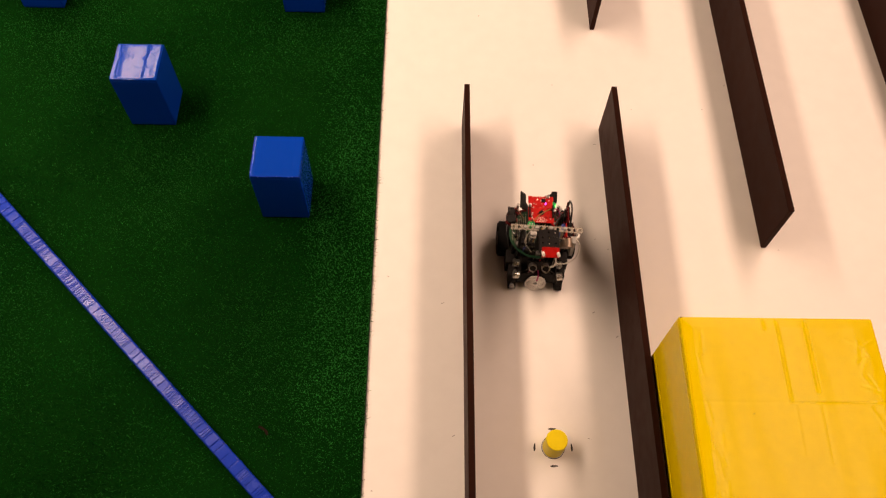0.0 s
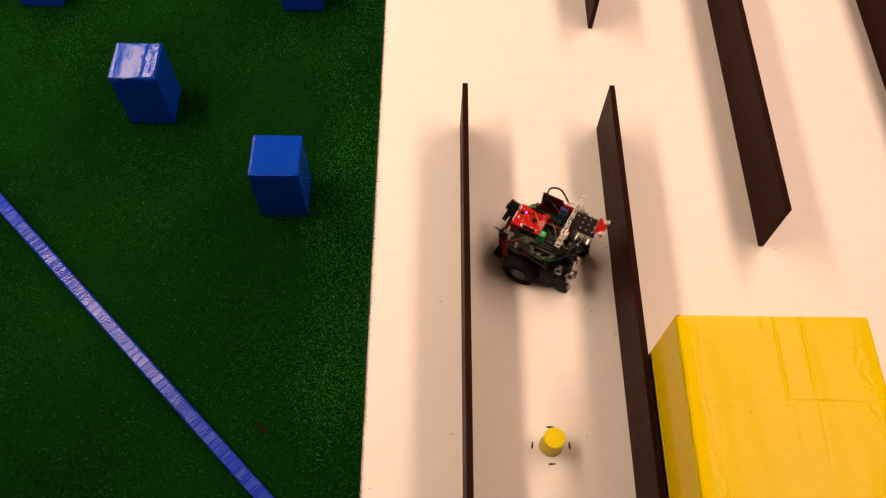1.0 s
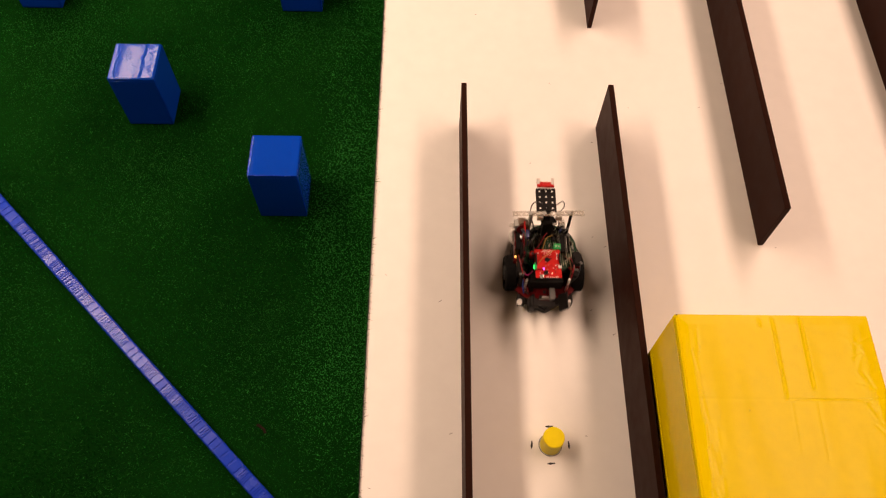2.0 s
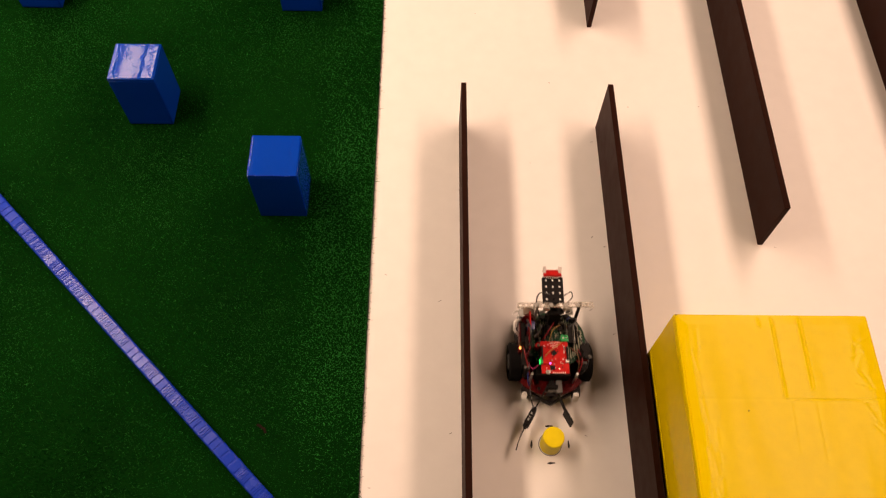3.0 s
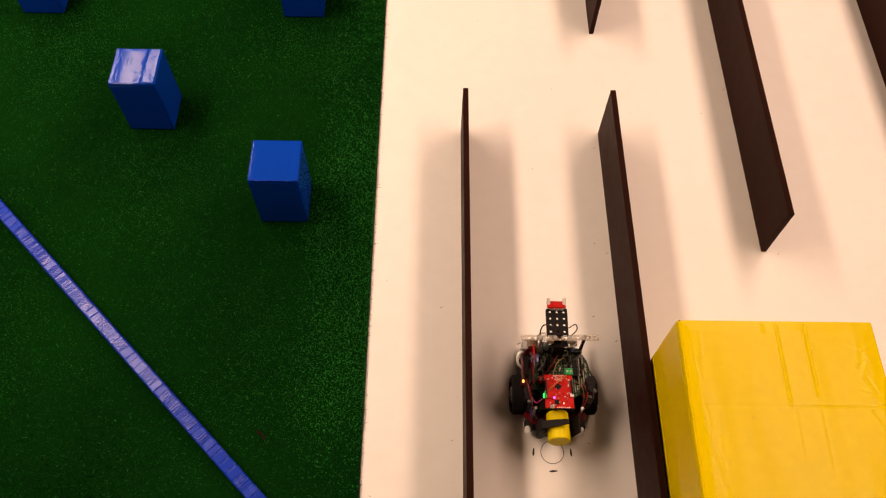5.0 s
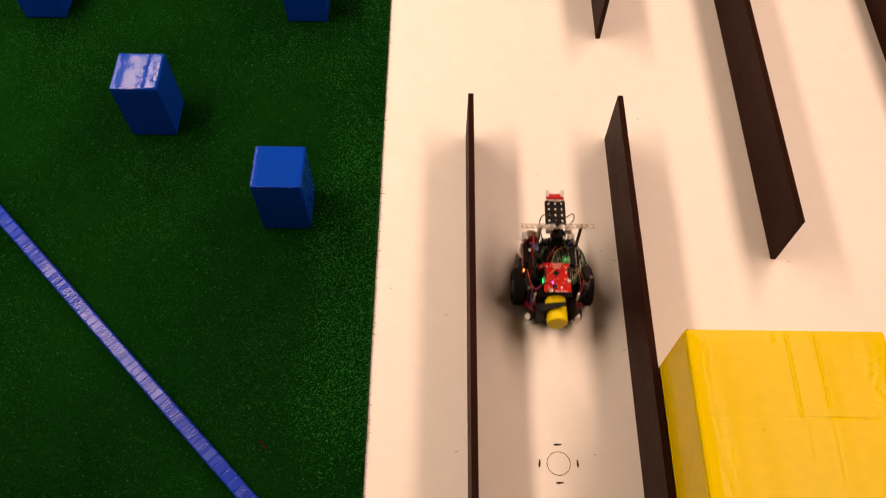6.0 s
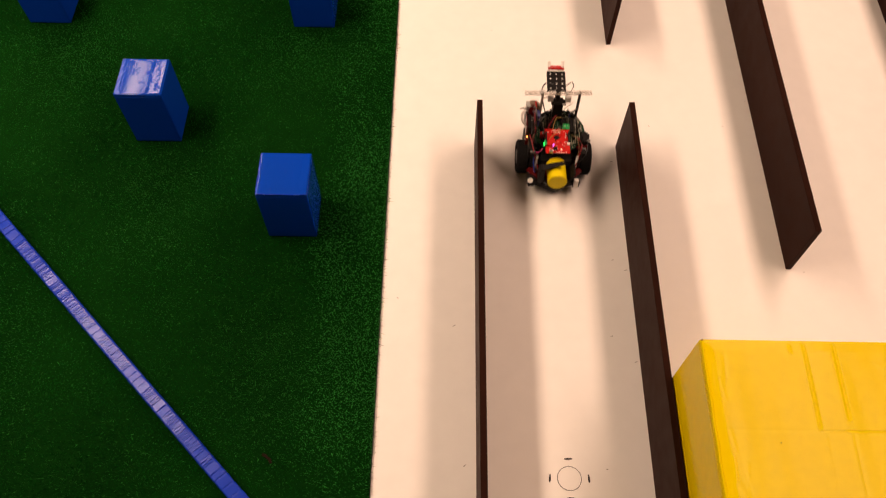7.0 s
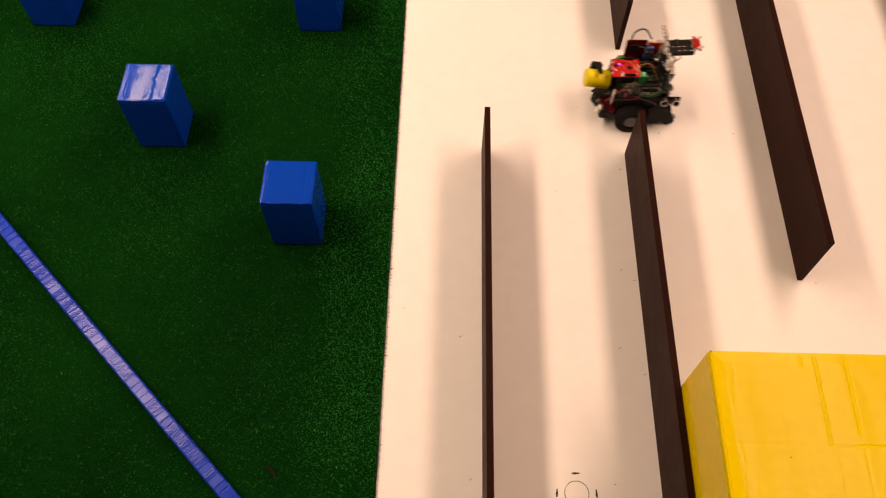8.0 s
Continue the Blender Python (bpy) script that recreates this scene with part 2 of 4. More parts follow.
def field():
    thing("field_board", one_box((0.97, 1.0, -0.010), (2.22, 3.6, 0.020), bevel=0.002), BOARD, "smooth white laminate playing board on the floor", "board", kind="structure")
    bm = one_box((TURF_X - 0.93 + 0.001, 1.0, -0.008), (1.86, 3.6, 0.0205))
    mat = thing("turf_mat", bm, TURF_BASE, "dark green artificial turf backing mat", "turf mat", kind="structure")
    # the shadow line at the cut edge of the backing, painted as a ragged dark strip
    rnd = random.Random(12)
    y, cut = -0.79, bmesh.new()
    while y < 2.79:
        step = rnd.uniform(0.006, 0.020)
        out = rnd.uniform(0.0006, 0.0022)
        box_in(cut, (TURF_X + 0.001 + out / 2, y + step / 2, 0.0015), (out, step, 0.0055))
        y += step
    part("edge_shade", cut, INK_AND_SHADE, mat, "dark ragged strip painting the shadow line along the edge", smooth=False)


def turf():
    rng = np.random.default_rng(5)
    n = 560000
    x = rng.uniform(-1.35, TURF_X, n)
    y = rng.uniform(0.12, 1.95, n)
    # a thinner pile over the outer parts of the mat
    outer = np.arange(n) >= 460000
    x = np.where(outer, rng.uniform(-1.99, TURF_X, n), x)
    y = np.where(outer, rng.uniform(-0.79, 2.79, n), y)
    # stitched in rows across the mat
    y = np.round(y / 0.0050) * 0.0050 + rng.normal(0, 0.0013, n)
    x = np.minimum(x, TURF_X + 0.0005)
    # brushed mostly along the rows
    a = rng.integers(0, 2, n) * math.pi + rng.normal(0, 0.75, n)
    lean = rng.gamma(2.2, 0.0016, n)
    high = rng.uniform(0.0024, 0.0052, n) * (0.8 + 0.4 * np.sin(x * 9 + 1.3) * np.sin(y * 7))
    half = rng.uniform(0.0005, 0.0012, n) * np.where(outer & ((x < -1.35) | (y < 0.12) | (y > 1.95)), 3.0, 1.0)
    # a fringe that hangs over the cut edge
    fringe = np.arange(n) < 8000
    x = np.where(fringe, TURF_X - rng.uniform(0, 0.004, n), x)
    a = np.where(fringe, rng.normal(0, 0.7, n), a)
    lean = np.where(fringe, rng.gamma(1.6, 0.0022, n), lean)
    high = np.where(fringe, rng.uniform(0.0005, 0.006, n), high)
    b = rng.normal(0, 0.6, n)
    z0 = np.full(n, 0.0015)
    p0 = np.stack((x - half * np.cos(b), y - half * np.sin(b), z0), 1)
    p1 = np.stack((x + half * np.cos(b), y + half * np.sin(b), z0), 1)
    p2 = np.stack((x + lean * np.cos(a), y + lean * np.sin(a), z0 + high), 1)
    co = np.stack((p0, p1, p2), 1).reshape(-1, 3)
    me = bpy.data.meshes.new("turf_blades")
    me.vertices.add(3 * n)
    me.vertices.foreach_set("co", co.ravel())
    me.loops.add(3 * n)
    me.loops.foreach_set("vertex_index", np.arange(3 * n, dtype=np.int32))
    me.polygons.add(n)
    me.polygons.foreach_set("loop_start", np.arange(0, 3 * n, 3, dtype=np.int32))
    me.update(calc_edges=True)
    me.materials.append(TURF)
    me.materials.append(TURF_LIGHT)
    patch = np.clip(np.sin(x * 11 + 2) * np.sin(y * 8 + 0.6), 0, 1) + 0.5 * np.clip(np.sin(x * 27 + 1) * np.sin(y * 41 + 3 * np.sin(x * 9)), 0, 1)
    worn = rng.random(n) < 0.10 + 0.34 * patch
    # paler along a band beside the board, fading out before the near end
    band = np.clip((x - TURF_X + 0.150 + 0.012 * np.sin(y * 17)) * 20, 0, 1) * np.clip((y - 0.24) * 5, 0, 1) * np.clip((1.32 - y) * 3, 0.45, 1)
    is_pale = rng.random(n) < 0.013 + 0.80 * band * (0.75 + 0.25 * np.sin(x * 31 + 0.4) * np.sin(y * 13 + 1.1))
    me.materials.append(TURF_PALE)
    me.polygons.foreach_set("material_index", np.where(is_pale, 2, worn).astype(np.int32))
    tagged(new("turf_blades", me), "short dark green artificial grass blades with ragged edge", "artificial turf", kind="stuff")


def wall_panels():
    rows = ((0.0605, -0.55, 1.069, "beside the turf"), (0.3735, -0.55, 1.069, "beside the yellow carton"), (0.6915, 0.765, 2.60, "along the outer lane"),
            (0.3795, 1.374, 2.60, "beyond the lane's opening"), (1.076, 0.95, 2.60, "at the far outer lane"))
    for x, y0, y1, where in rows:
        root = tagged(new("lane_wall"), "upright dark brown fibreboard lane wall " + where, "lane wall", "lane walls")
        root.location = (x, (y0 + y1) / 2, 0.0)
        length = y1 - y0
        part("board", one_box((0, 0, 0.0745), (0.0110, length, 0.149), bevel=0.0012), PANEL, root)
        part("top_edge", one_box((0, 0, 0.1497), (0.0114, length + 0.0004, 0.0014), bevel=0.0005), PANEL_EDGE, root, "raw darker sawn edge")


def taped_box(x, y, turn, label, seed, laps=False):
    """A carton wrapped in strips of blue tape, each strip a skin of its own."""
    rnd = random.Random(seed)
    root = tagged(new("blue_block"), label, "block", "blue blocks on the turf")
    root.matrix_basis = pose(x, y, 0.004, 0, 0, turn)
    w, h = 0.0985, 0.154
    part("carton", one_box((0, 0, h / 2), (w, w, h), bevel=0.0022), BLUE, root)
    half = w / 2
    folds = []

    def crease(x, y, turn, long, r, up):
        c, q = math.cos(radians(turn)) * long / 2, math.sin(radians(turn)) * long / 2
        folds.append((x - c, y - q, x + c, y + q, r, up))

    if laps:
        # a lap drawn down along one side, a ragged overlap, puckers beyond it, and small squeezed wrinkles
        crease(-half + 0.0030, 0, 91, 0.090, 0.0080, -0.0012)
        for k in range(9):
            y = -half + 0.006 + 0.0105 * k
            crease(-half + 0.0115 + rnd.uniform(-.0015, .0015), y, 90 + rnd.uniform(-14, 14), 0.012, 0.0016, rnd.choice((-0.0006, 0.0005)))
            crease(0.0195 + rnd.uniform(-.0016, .0016), y, 90 + rnd.uniform(-25, 25), 0.011, 0.0016, rnd.choice((-0.0008, 0.0007)))
        for k in range(17):
            crease(rnd.uniform(0.026, 0.041), -half + 0.008 + 0.005 * k, rnd.choice((35, -40)) + rnd.uniform(-20, 20), rnd.uniform(0.006, 0.013), 0.0010, rnd.choice((-1, 1)) * rnd.uniform(0.0001, 0.0005))
        for k in range(9):
            crease(-half + 0.014 + 0.0095 * k, half - 0.0065 + rnd.uniform(-.002, .002), rnd.uniform(-12, 12), 0.012, 0.0010, rnd.choice((-0.0003, 0.0003)))
        for k in range(13):
            crease(rnd.uniform(-0.030, -0.008), rnd.uniform(0.002, 0.034), rnd.uniform(0, 180), rnd.uniform(0.003, 0.007), 0.0009, rnd.choice((-1, 1)) * rnd.uniform(0.0001, 0.0003))
        for x, y, a, l in ((0.002, -0.016, -25, 0.014), (-0.028, -0.040, 70, 0.012), (0.006, -0.038, 60, 0.011), (0.012, 0.010, 80, 0.008), (-0.035, -0.030, 60, 0.012)):
            crease(x, y, a, l, 0.0008, -0.0003)
    else:
        for k in range(7):
            crease(rnd.uniform(-0.040, 0.040), rnd.uniform(-0.040, 0.040), rnd.uniform(0, 180), rnd.uniform(0.005, 0.014), 0.0012, rnd.uniform(-0.0004, 0.0004))
        for k in range(8):
            crease(-half + 0.005 + rnd.uniform(0, 0.003), -half + 0.008 + 0.011 * k, 90 + rnd.uniform(-15, 15), 0.010, 0.0012, rnd.choice((-0.0002, 0.00015)))
        crease(half - 0.017, 0, 90, 0.090, 0.0010, -0.0003)
    part("top_tape", lid_sheet(w - 0.003, w - 0.003, h, 3.0 + seed, 0.0011 if laps else 0.0004, folds, 120 if laps else 70, 28), BLUE, root, "creased tape over the top")
    if not laps:
        # worn tape along two rims, added as glossy tubes that catch the edge highlight
        for a, b in (((-half + 0.001, -half + 0.004), (-half + 0.001, half - 0.004)), ((-half + 0.004, -half + 0.001), (half - 0.004, -half + 0.001))):
            line = [(a[0] + (b[0] - a[0]) * k / 9 + rnd.uniform(-0.0006, 0.0006), a[1] + (b[1] - a[1]) * k / 9 + rnd.uniform(-0.0006, 0.0006), h - 0.0002 + rnd.uniform(-0.0004, 0.0005)) for k in range(10)]
            part("rim_highlight", one_tube(line, 0.0013), BLUE_BAR, root, "worn rim, shaped shiny to catch the edge highlight")
    for e in (-1, 1):
        part("side_tape", one_box((e * (half + 0.0002), 0, 0.075), (0.0006, w - 0.006, 0.142), bevel=0.0002), BLUE, root)
        part("side_tape", one_box((0, e * (half + 0.0002), 0.075), (w - 0.006, 0.0006, 0.142), bevel=0.0002), BLUE, root)


def rounded_turn(length, w, h, r, m):
    """One turn of tape: a short sleeve with rounded shoulders."""
    bm = bmesh.new()
    loop = []
    for sy, sz, a0 in ((1, 1, 0), (-1, 1, 90), (-1, -1, 180), (1, -1, 270)):
        for k in range(4):
            a = radians(a0 + 30 * k)
            loop.append((sy * (w / 2 - r) + r * math.cos(a), sz * (h / 2 - r) + r * math.sin(a)))
    ends = []
    for e, inset in ((-1, 0.97), (-0.86, 1.0), (0.86, 1.0), (1, 0.97)):
        ends.append([bm.verts.new(m @ Vector((e * length / 2, y * inset, z * inset))) for y, z in loop])
    n = len(loop)
    for p, q in zip(ends, ends[1:]):
        for k in range(n):
            bm.faces.new((p[k], q[k], q[(k + 1) % n], p[(k + 1) % n]))
    bm.faces.new(ends[0])
    bm.faces.new(ends[-1][::-1])
    bmesh.ops.recalc_face_normals(bm, faces=bm.faces[:])
    return bm


def blue_bar():
    """A long flat batten lying on the turf, wound with overlapping tape."""
    a, b = Vector((-1.34, 1.246, 0)), Vector((-0.10, 0.044, 0))
    along = (b - a).normalized()
    root = tagged(new("blue_bar"), "long batten wound in shiny blue tape lying on turf", "border bar")
    turn = math.degrees(math.atan2(along.y, along.x))
    root.matrix_basis = pose(a.x, a.y, 0.0045, 0, 0, turn)
    length, w, h = (b - a).length, 0.0262, 0.024
    rnd = random.Random(8)
    part("batten", one_box((length / 2, 0, h / 2), (length, w - 0.002, h - 0.002), bevel=0.001), BLUE_BAR, root)
    x, wide = 0.0, False
    while x < length - 0.004:
        # stretches of close winding between stretches of broad smooth turns
        if rnd.random() < (0.45 if wide else 0.07):
            wide = not wide
        seen = 0.30 < x < 1.60
        step = (rnd.uniform(0.010, 0.022) if wide else rnd.uniform(0.0038, 0.0054)) if seen else 0.012
        step = min(step, length - x)
        g = rnd.uniform(0, 0.0011)
        lean = pose(x + step / 2, 0, h / 2, rnd.uniform(-1.2, 1.2), rnd.choice((-1, 1)) * rnd.uniform(0.2, 2.6), rnd.uniform(-4, 4))
        part("tape_turn", rounded_turn(step * 0.86, w + g, h + g, 0.0034, lean), BLUE_BAR, root)
        x += step


def lid_sheet(w, d, h, seed, lift, folds, cells=150, steep=10):
    """A loosely stretched sheet over a lid: slow waves, pressed folds (x0, y0, x1, y1, half width, height), drawn down at its rim."""
    nx = ny = cells
    xs, ys = np.meshgrid(np.linspace(-w / 2, w / 2, nx + 1), np.linspace(-d / 2, d / 2, ny + 1))
    rim = np.minimum(1.0, steep * np.minimum(1 - np.abs(2 * xs / w), 1 - np.abs(2 * ys / d)))
    wave = np.array([noise.noise(Vector((x * 9 + seed, y * 5, 0.3))) + 0.5 * noise.noise(Vector((x * 30, y * 6 + seed, 1.7))) for x, y in zip(xs.ravel(), ys.ravel())]).reshape(xs.shape)
    high = lift * rim * (1.2 + wave)
    for x0, y0, x1, y1, r, up in folds:
        dx, dy = x1 - x0, y1 - y0
        u = np.clip(((xs - x0) * dx + (ys - y0) * dy) / (dx * dx + dy * dy), 0, 1)
        off = np.hypot(xs - x0 - u * dx, ys - y0 - u * dy)
        high = high + up * np.exp(-(off / r) ** 2) * np.minimum(1, rim * 2)
    bm = bmesh.new()
    rows = [[bm.verts.new((xs[j, i], ys[j, i], h + 0.0004 + max(0.0, high[j, i]))) for i in range(nx + 1)] for j in range(ny + 1)]
    for p, q in zip(rows, rows[1:]):
        for i in range(nx):
            bm.faces.new((p[i], p[i + 1], q[i + 1], q[i]))
    return bm


def yellow_carton():
    root = tagged(new("yellow_carton"), "large carton wrapped in glossy creased yellow tape", "carton")
    x0, x1, y0, y1, h = 0.3865, 0.6995, 0.1550, 0.4725, 0.30
    root.location = ((x0 + x1) / 2, (y0 + y1) / 2, 0.0)
    w, d = x1 - x0, y1 - y0
    part("carton_body", one_box((0, 0, h / 2), (w, d, h), bevel=0.004), YELLOW, root)
    yb = d / 2
    top = h + 0.0022
    seam = yb - 0.142
    rnd = random.Random(3)
    folds = [(-0.0005, yb - 0.004, -0.0025, yb - 0.137, 0.0021, -0.0008),
             (0.0455, yb - 0.004, 0.0435, yb - 0.124, 0.0023, -0.0010),
             (-0.022, yb - 0.004, -0.022, yb - 0.022, 0.0018, -0.0008), (-0.0025, seam, 0.150, seam + 0.002, 0.0013, -0.0008),
             (0.003, seam - 0.006, 0.001, seam - 0.080, 0.0024, -0.0002), (0.044, seam - 0.006, 0.042, seam - 0.090, 0.0024, -0.0002),
             (-0.150, seam + 0.001, -0.0025, seam, 0.0026, -0.00022)]
    for k in range(26):
        fx, fy = rnd.uniform(0.118, 0.150), rnd.uniform(seam - 0.10, yb - 0.015)
        a = rnd.uniform(-1.2, 1.2)
        d2 = rnd.uniform(0.006, 0.018)
        folds.append((fx - math.cos(a) * d2, fy - math.sin(a) * d2, fx + math.cos(a) * d2, fy + math.sin(a) * d2, rnd.uniform(0.0018, 0.0034), rnd.choice((-1, 1)) * rnd.uniform(0.0001, 0.0005)))
    for k in range(22):
        fx = -w / 2 + rnd.uniform(0.008, 0.040)
        fy = rnd.uniform(-yb + 0.02, yb - 0.03) if k % 3 == 0 else rnd.uniform(-yb + 0.02, seam - 0.05)
        folds.append((fx, fy - 0.016, fx + rnd.uniform(-.004, .004), fy + 0.016, rnd.uniform(0.0018, 0.0034), rnd.choice((-1, 1)) * rnd.uniform(0.0001, 0.0003)))
    part("lid_tape", lid_sheet(w - 0.006, d - 0.006, h, 2.0, 0.0012, folds, 230), YELLOW, root)
    for e in (-1, 1):
        for k in range(2):
            part("side_tape", one_box((e * (w / 2 + 0.0002), 0, 0.078 + 0.146 * k), (0.0010, d - 0.010, 0.140), bevel=0.0004), YELLOW, root)
    edge = [(-w / 2 + 0.003 + rnd.uniform(-0.0006, 0.0006), yb - 0.004 - (d - 0.008) * k / 12, h - 0.0003 + rnd.uniform(-0.0004, 0.0004)) for k in range(13)]
    part("rolled_edge", one_tube(edge, 0.0024), YELLOW, root)
    part("lid_speck", one_rod((-0.0635, seam - 0.018, top - 0.001), (-0.0635, seam - 0.018, top + 0.0006), 0.0007, 8), SCUFF, root)
    part("lid_speck", one_rod((-w / 2 + 0.004, yb - 0.003, h - 0.001), (-w / 2 + 0.004, yb - 0.002, h + 0.0016), 0.0011, 8), SCUFF, root)
    return root


CAN_X, CAN_Y = 0.2195, 0.3375


def floor_marks():
    bm = bmesh.new()
    lathe_in(bm, [(0.0206, 0.0), (0.0216, 0.0), (0.0216, 0.0006), (0.0206, 0.0006)], seg=48)
    ob = thing("drawn_circle", bm, INK_AND_SHADE, "thin black marker circle drawn on the white board", "floor mark")
    ob.location = (CAN_X, CAN_Y, 0.0002)
    for dx, dy, turn in ((0.0345, 0, 92), (-0.0345, 0, 84), (0, 0.0345, 2), (0, -0.0345, 4)):
        bm = bmesh.new()
        rod_in(bm, (-0.0072, 0, 0), (-0.002, 0, 0), 0.0009, 8, 0.0021)
        rod_in(bm, (-0.002, 0, 0), (0.0072, 0, 0), 0.0021, 8, 0.0010)
        bmesh.ops.scale(bm, vec=(1, 1, 0.35), verts=bm.verts[:])
        tick = thing("marker_tick", bm, INK_AND_SHADE, "short black marker stroke beside the drawn circle", "floor mark", "strokes round the circle")
        tick.matrix_basis = pose(CAN_X + dx, CAN_Y + dy, 0.0004, 0, 0, turn)
    rnd = random.Random(4)
    spots = ((0.450, 1.128), (0.214, 0.968), (0.270, 1.197), (0.336, 0.780), (0.319, 0.611), (0.723, 0.760), (-0.098, 0.686), (-0.112, 0.256), (0.014, 0.628),
             (0.035, 0.357), (0.288, 0.354), (0.361, 0.757), (0.361, 0.559), (0.099, 1.414), (0.356, 1.027), (0.616, 1.131), (0.680, 1.204))
    for k, (x, y) in enumerate(spots):
        bm = bmesh.new()
        d = rnd.uniform(0.0015, 0.0033)
        rod_in(bm, (-d, 0, 0), (d, 0.0004, 0), 0.0006, 6, 0.0004)
        bmesh.ops.scale(bm, vec=(1, 1, 0.4), verts=bm.verts[:])
        s = thing("scuff", bm, SCUFF, "tiny dark scuff on the white board", "scuff mark", "scuffs on the board")
        s.matrix_basis = pose(x, y, 0.0003, 0, 0, 100 if k == 0 else rnd.uniform(-40, 40))


def turf_scrap():
    bm = bmesh.new()
    for dx, dy, turn, l in ((0, 0, -38, 0.017), (0.005, -0.005, -60, 0.011), (-0.006, 0.004, -20, 0.009)):
        box_in(bm, (dx, dy, 0.0012), (l, 0.0045, 0.0016), pose(0, 0, 0, 6, 4, turn), 0.0005)
    ob = thing("brown_scrap", bm, SCRAP, "small dark brown scrap caught in the turf", "scrap")
    ob.location = (-0.316, 0.364, 0.0045)


def yellow_can():
    root = tagged(new("yellow_can"), "small plain yellow cylinder gripped by the robot's claw", "cylinder")
    bm = bmesh.new()
    r, h = 0.0196, 0.052
    prof = [(0.0005, -h / 2), (r - 0.0015, -h / 2), (r, -h / 2 + 0.0015), (r, h / 2 - 0.0016), (r - 0.0005, h / 2 - 0.0005), (r - 0.0016, h / 2), (0.0005, h / 2)]
    lathe_in(bm, prof, seg=48)
    part("can_body", bm, YELLOW_CAN, root)
    part("top_cap", one_rod((0, 0, h / 2 - 0.001), (0, 0, h / 2 + 0.0005), r - 0.0016, 40), YELLOW_CAN, root)
    return root


# ---- the robot: its front, with the claw, along +y; floor at z = 0 ----
AXLE_Z, WHEEL_X, WHEEL_R = 0.0355, 0.066, 0.0355
PIVOT = Vector((0.0, 0.0700, 0.0430))
ARMS = Vector((0.0, -0.0130, 0.0150))  # from the pivot to the root of the claw's arms
HINGE = Vector((0.034, 0.0385, -0.029)) + ARMS
LINK = 0.032


def disc_in(bm, r, thick, m, seg=40):
    lathe_in(bm, [(0.0004, -thick / 2), (r, -thick / 2), (r, thick / 2), (0.0004, thick / 2)], m, seg)


def build_wheel(robot, side):
    bm = bmesh.new()
    turn = pose(0, 0, 0, 0, 90, 0)
    lathe_in(bm, [(0.004, -0.009), (0.0225, -0.009), (0.0225, 0.009), (0.0195, 0.009), (0.018, 0.006), (0.009, 0.005), (0.008, 0.0095), (0.004, 0.0095)], turn)
    for k in range(5):
        a = 2 * math.pi * k / 5
        c, s = math.cos(a), math.sin(a)
        box_in(bm, (side * 0.008, 0.0135 * c, 0.0135 * s), (0.004, 0.011, 0.003), pose(0, 0, 0, math.degrees(a)))
    wheel = part("wheel", bm, BLACK, robot, "black wheel with grey hub and rubber tyre")
    wheel.location = (side * WHEEL_X, 0, AXLE_Z)
    bm = bmesh.new()
    lathe_in(bm, [(0.0222, -0.011), (0.032, -0.0125), (WHEEL_R - 0.0006, -0.0095), (WHEEL_R, 0.0), (WHEEL_R - 0.0006, 0.0095), (0.032, 0.0125), (0.0222, 0.011)], turn, 48)
    for k in range(36):
        a = 2 * math.pi * k / 36
        box_in(bm, (0, (WHEEL_R - 0.0004) * math.cos(a), (WHEEL_R - 0.0004) * math.sin(a)), (0.020, 0.0016, 0.0024), pose(0, 0, 0, math.degrees(a)))
    part("tyre", bm, RUBBER, wheel, "black rubber tyre")
    bm = bmesh.new()
    disc_in(bm, 0.0145, 0.003, pose(side * 0.0105, 0, 0, 0, 90, 0))
    for k in range(10):
        a = 2 * math.pi * k / 10
        box_in(bm, (side * 0.0125, 0.0095 * math.cos(a), 0.0095 * math.sin(a)), (0.002, 0.0065, 0.0014), pose(0, 0, 0, math.degrees(a)))
    rod_in(bm, (side * 0.0105, 0, 0), (side * 0.015, 0, 0), 0.0036, 12)
    part("hub_cap", bm, HUB, wheel, "ribbed dark grey hub cap")
    return wheel


def eye_pair(robot, x, y, z, turn, up):
    """An ultrasonic range finder with two round eyes, facing its own -y and tilted up."""
    m = pose(x, y, z, 0, 0, turn) @ pose(0, 0, 0, -up)
    bm = one_box((0, 0, 0), (0.045, 0.0016, 0.020), bevel=0.0004)
    bm.transform(m)
    board = part("range_finder", bm, BLACK, robot, "ultrasonic range finder with two metal eyes")
    for e in (-1, 1):
        bm = bmesh.new()
        lathe_in(bm, [(0.0066, 0.0), (0.0080, 0.0), (0.0080, 0.011), (0.0066, 0.011)], pose(e * 0.0128, -0.001, 0, 90), 28)
        bm.transform(m)
        part("eye_rim", bm, STEEL, board)
        bm = bmesh.new()
        disc_in(bm, 0.0067, 0.002, pose(e * 0.0128, -0.008, 0, 90), 24)
        bm.transform(m)
        part("eye_mesh", bm, BLACK, board)


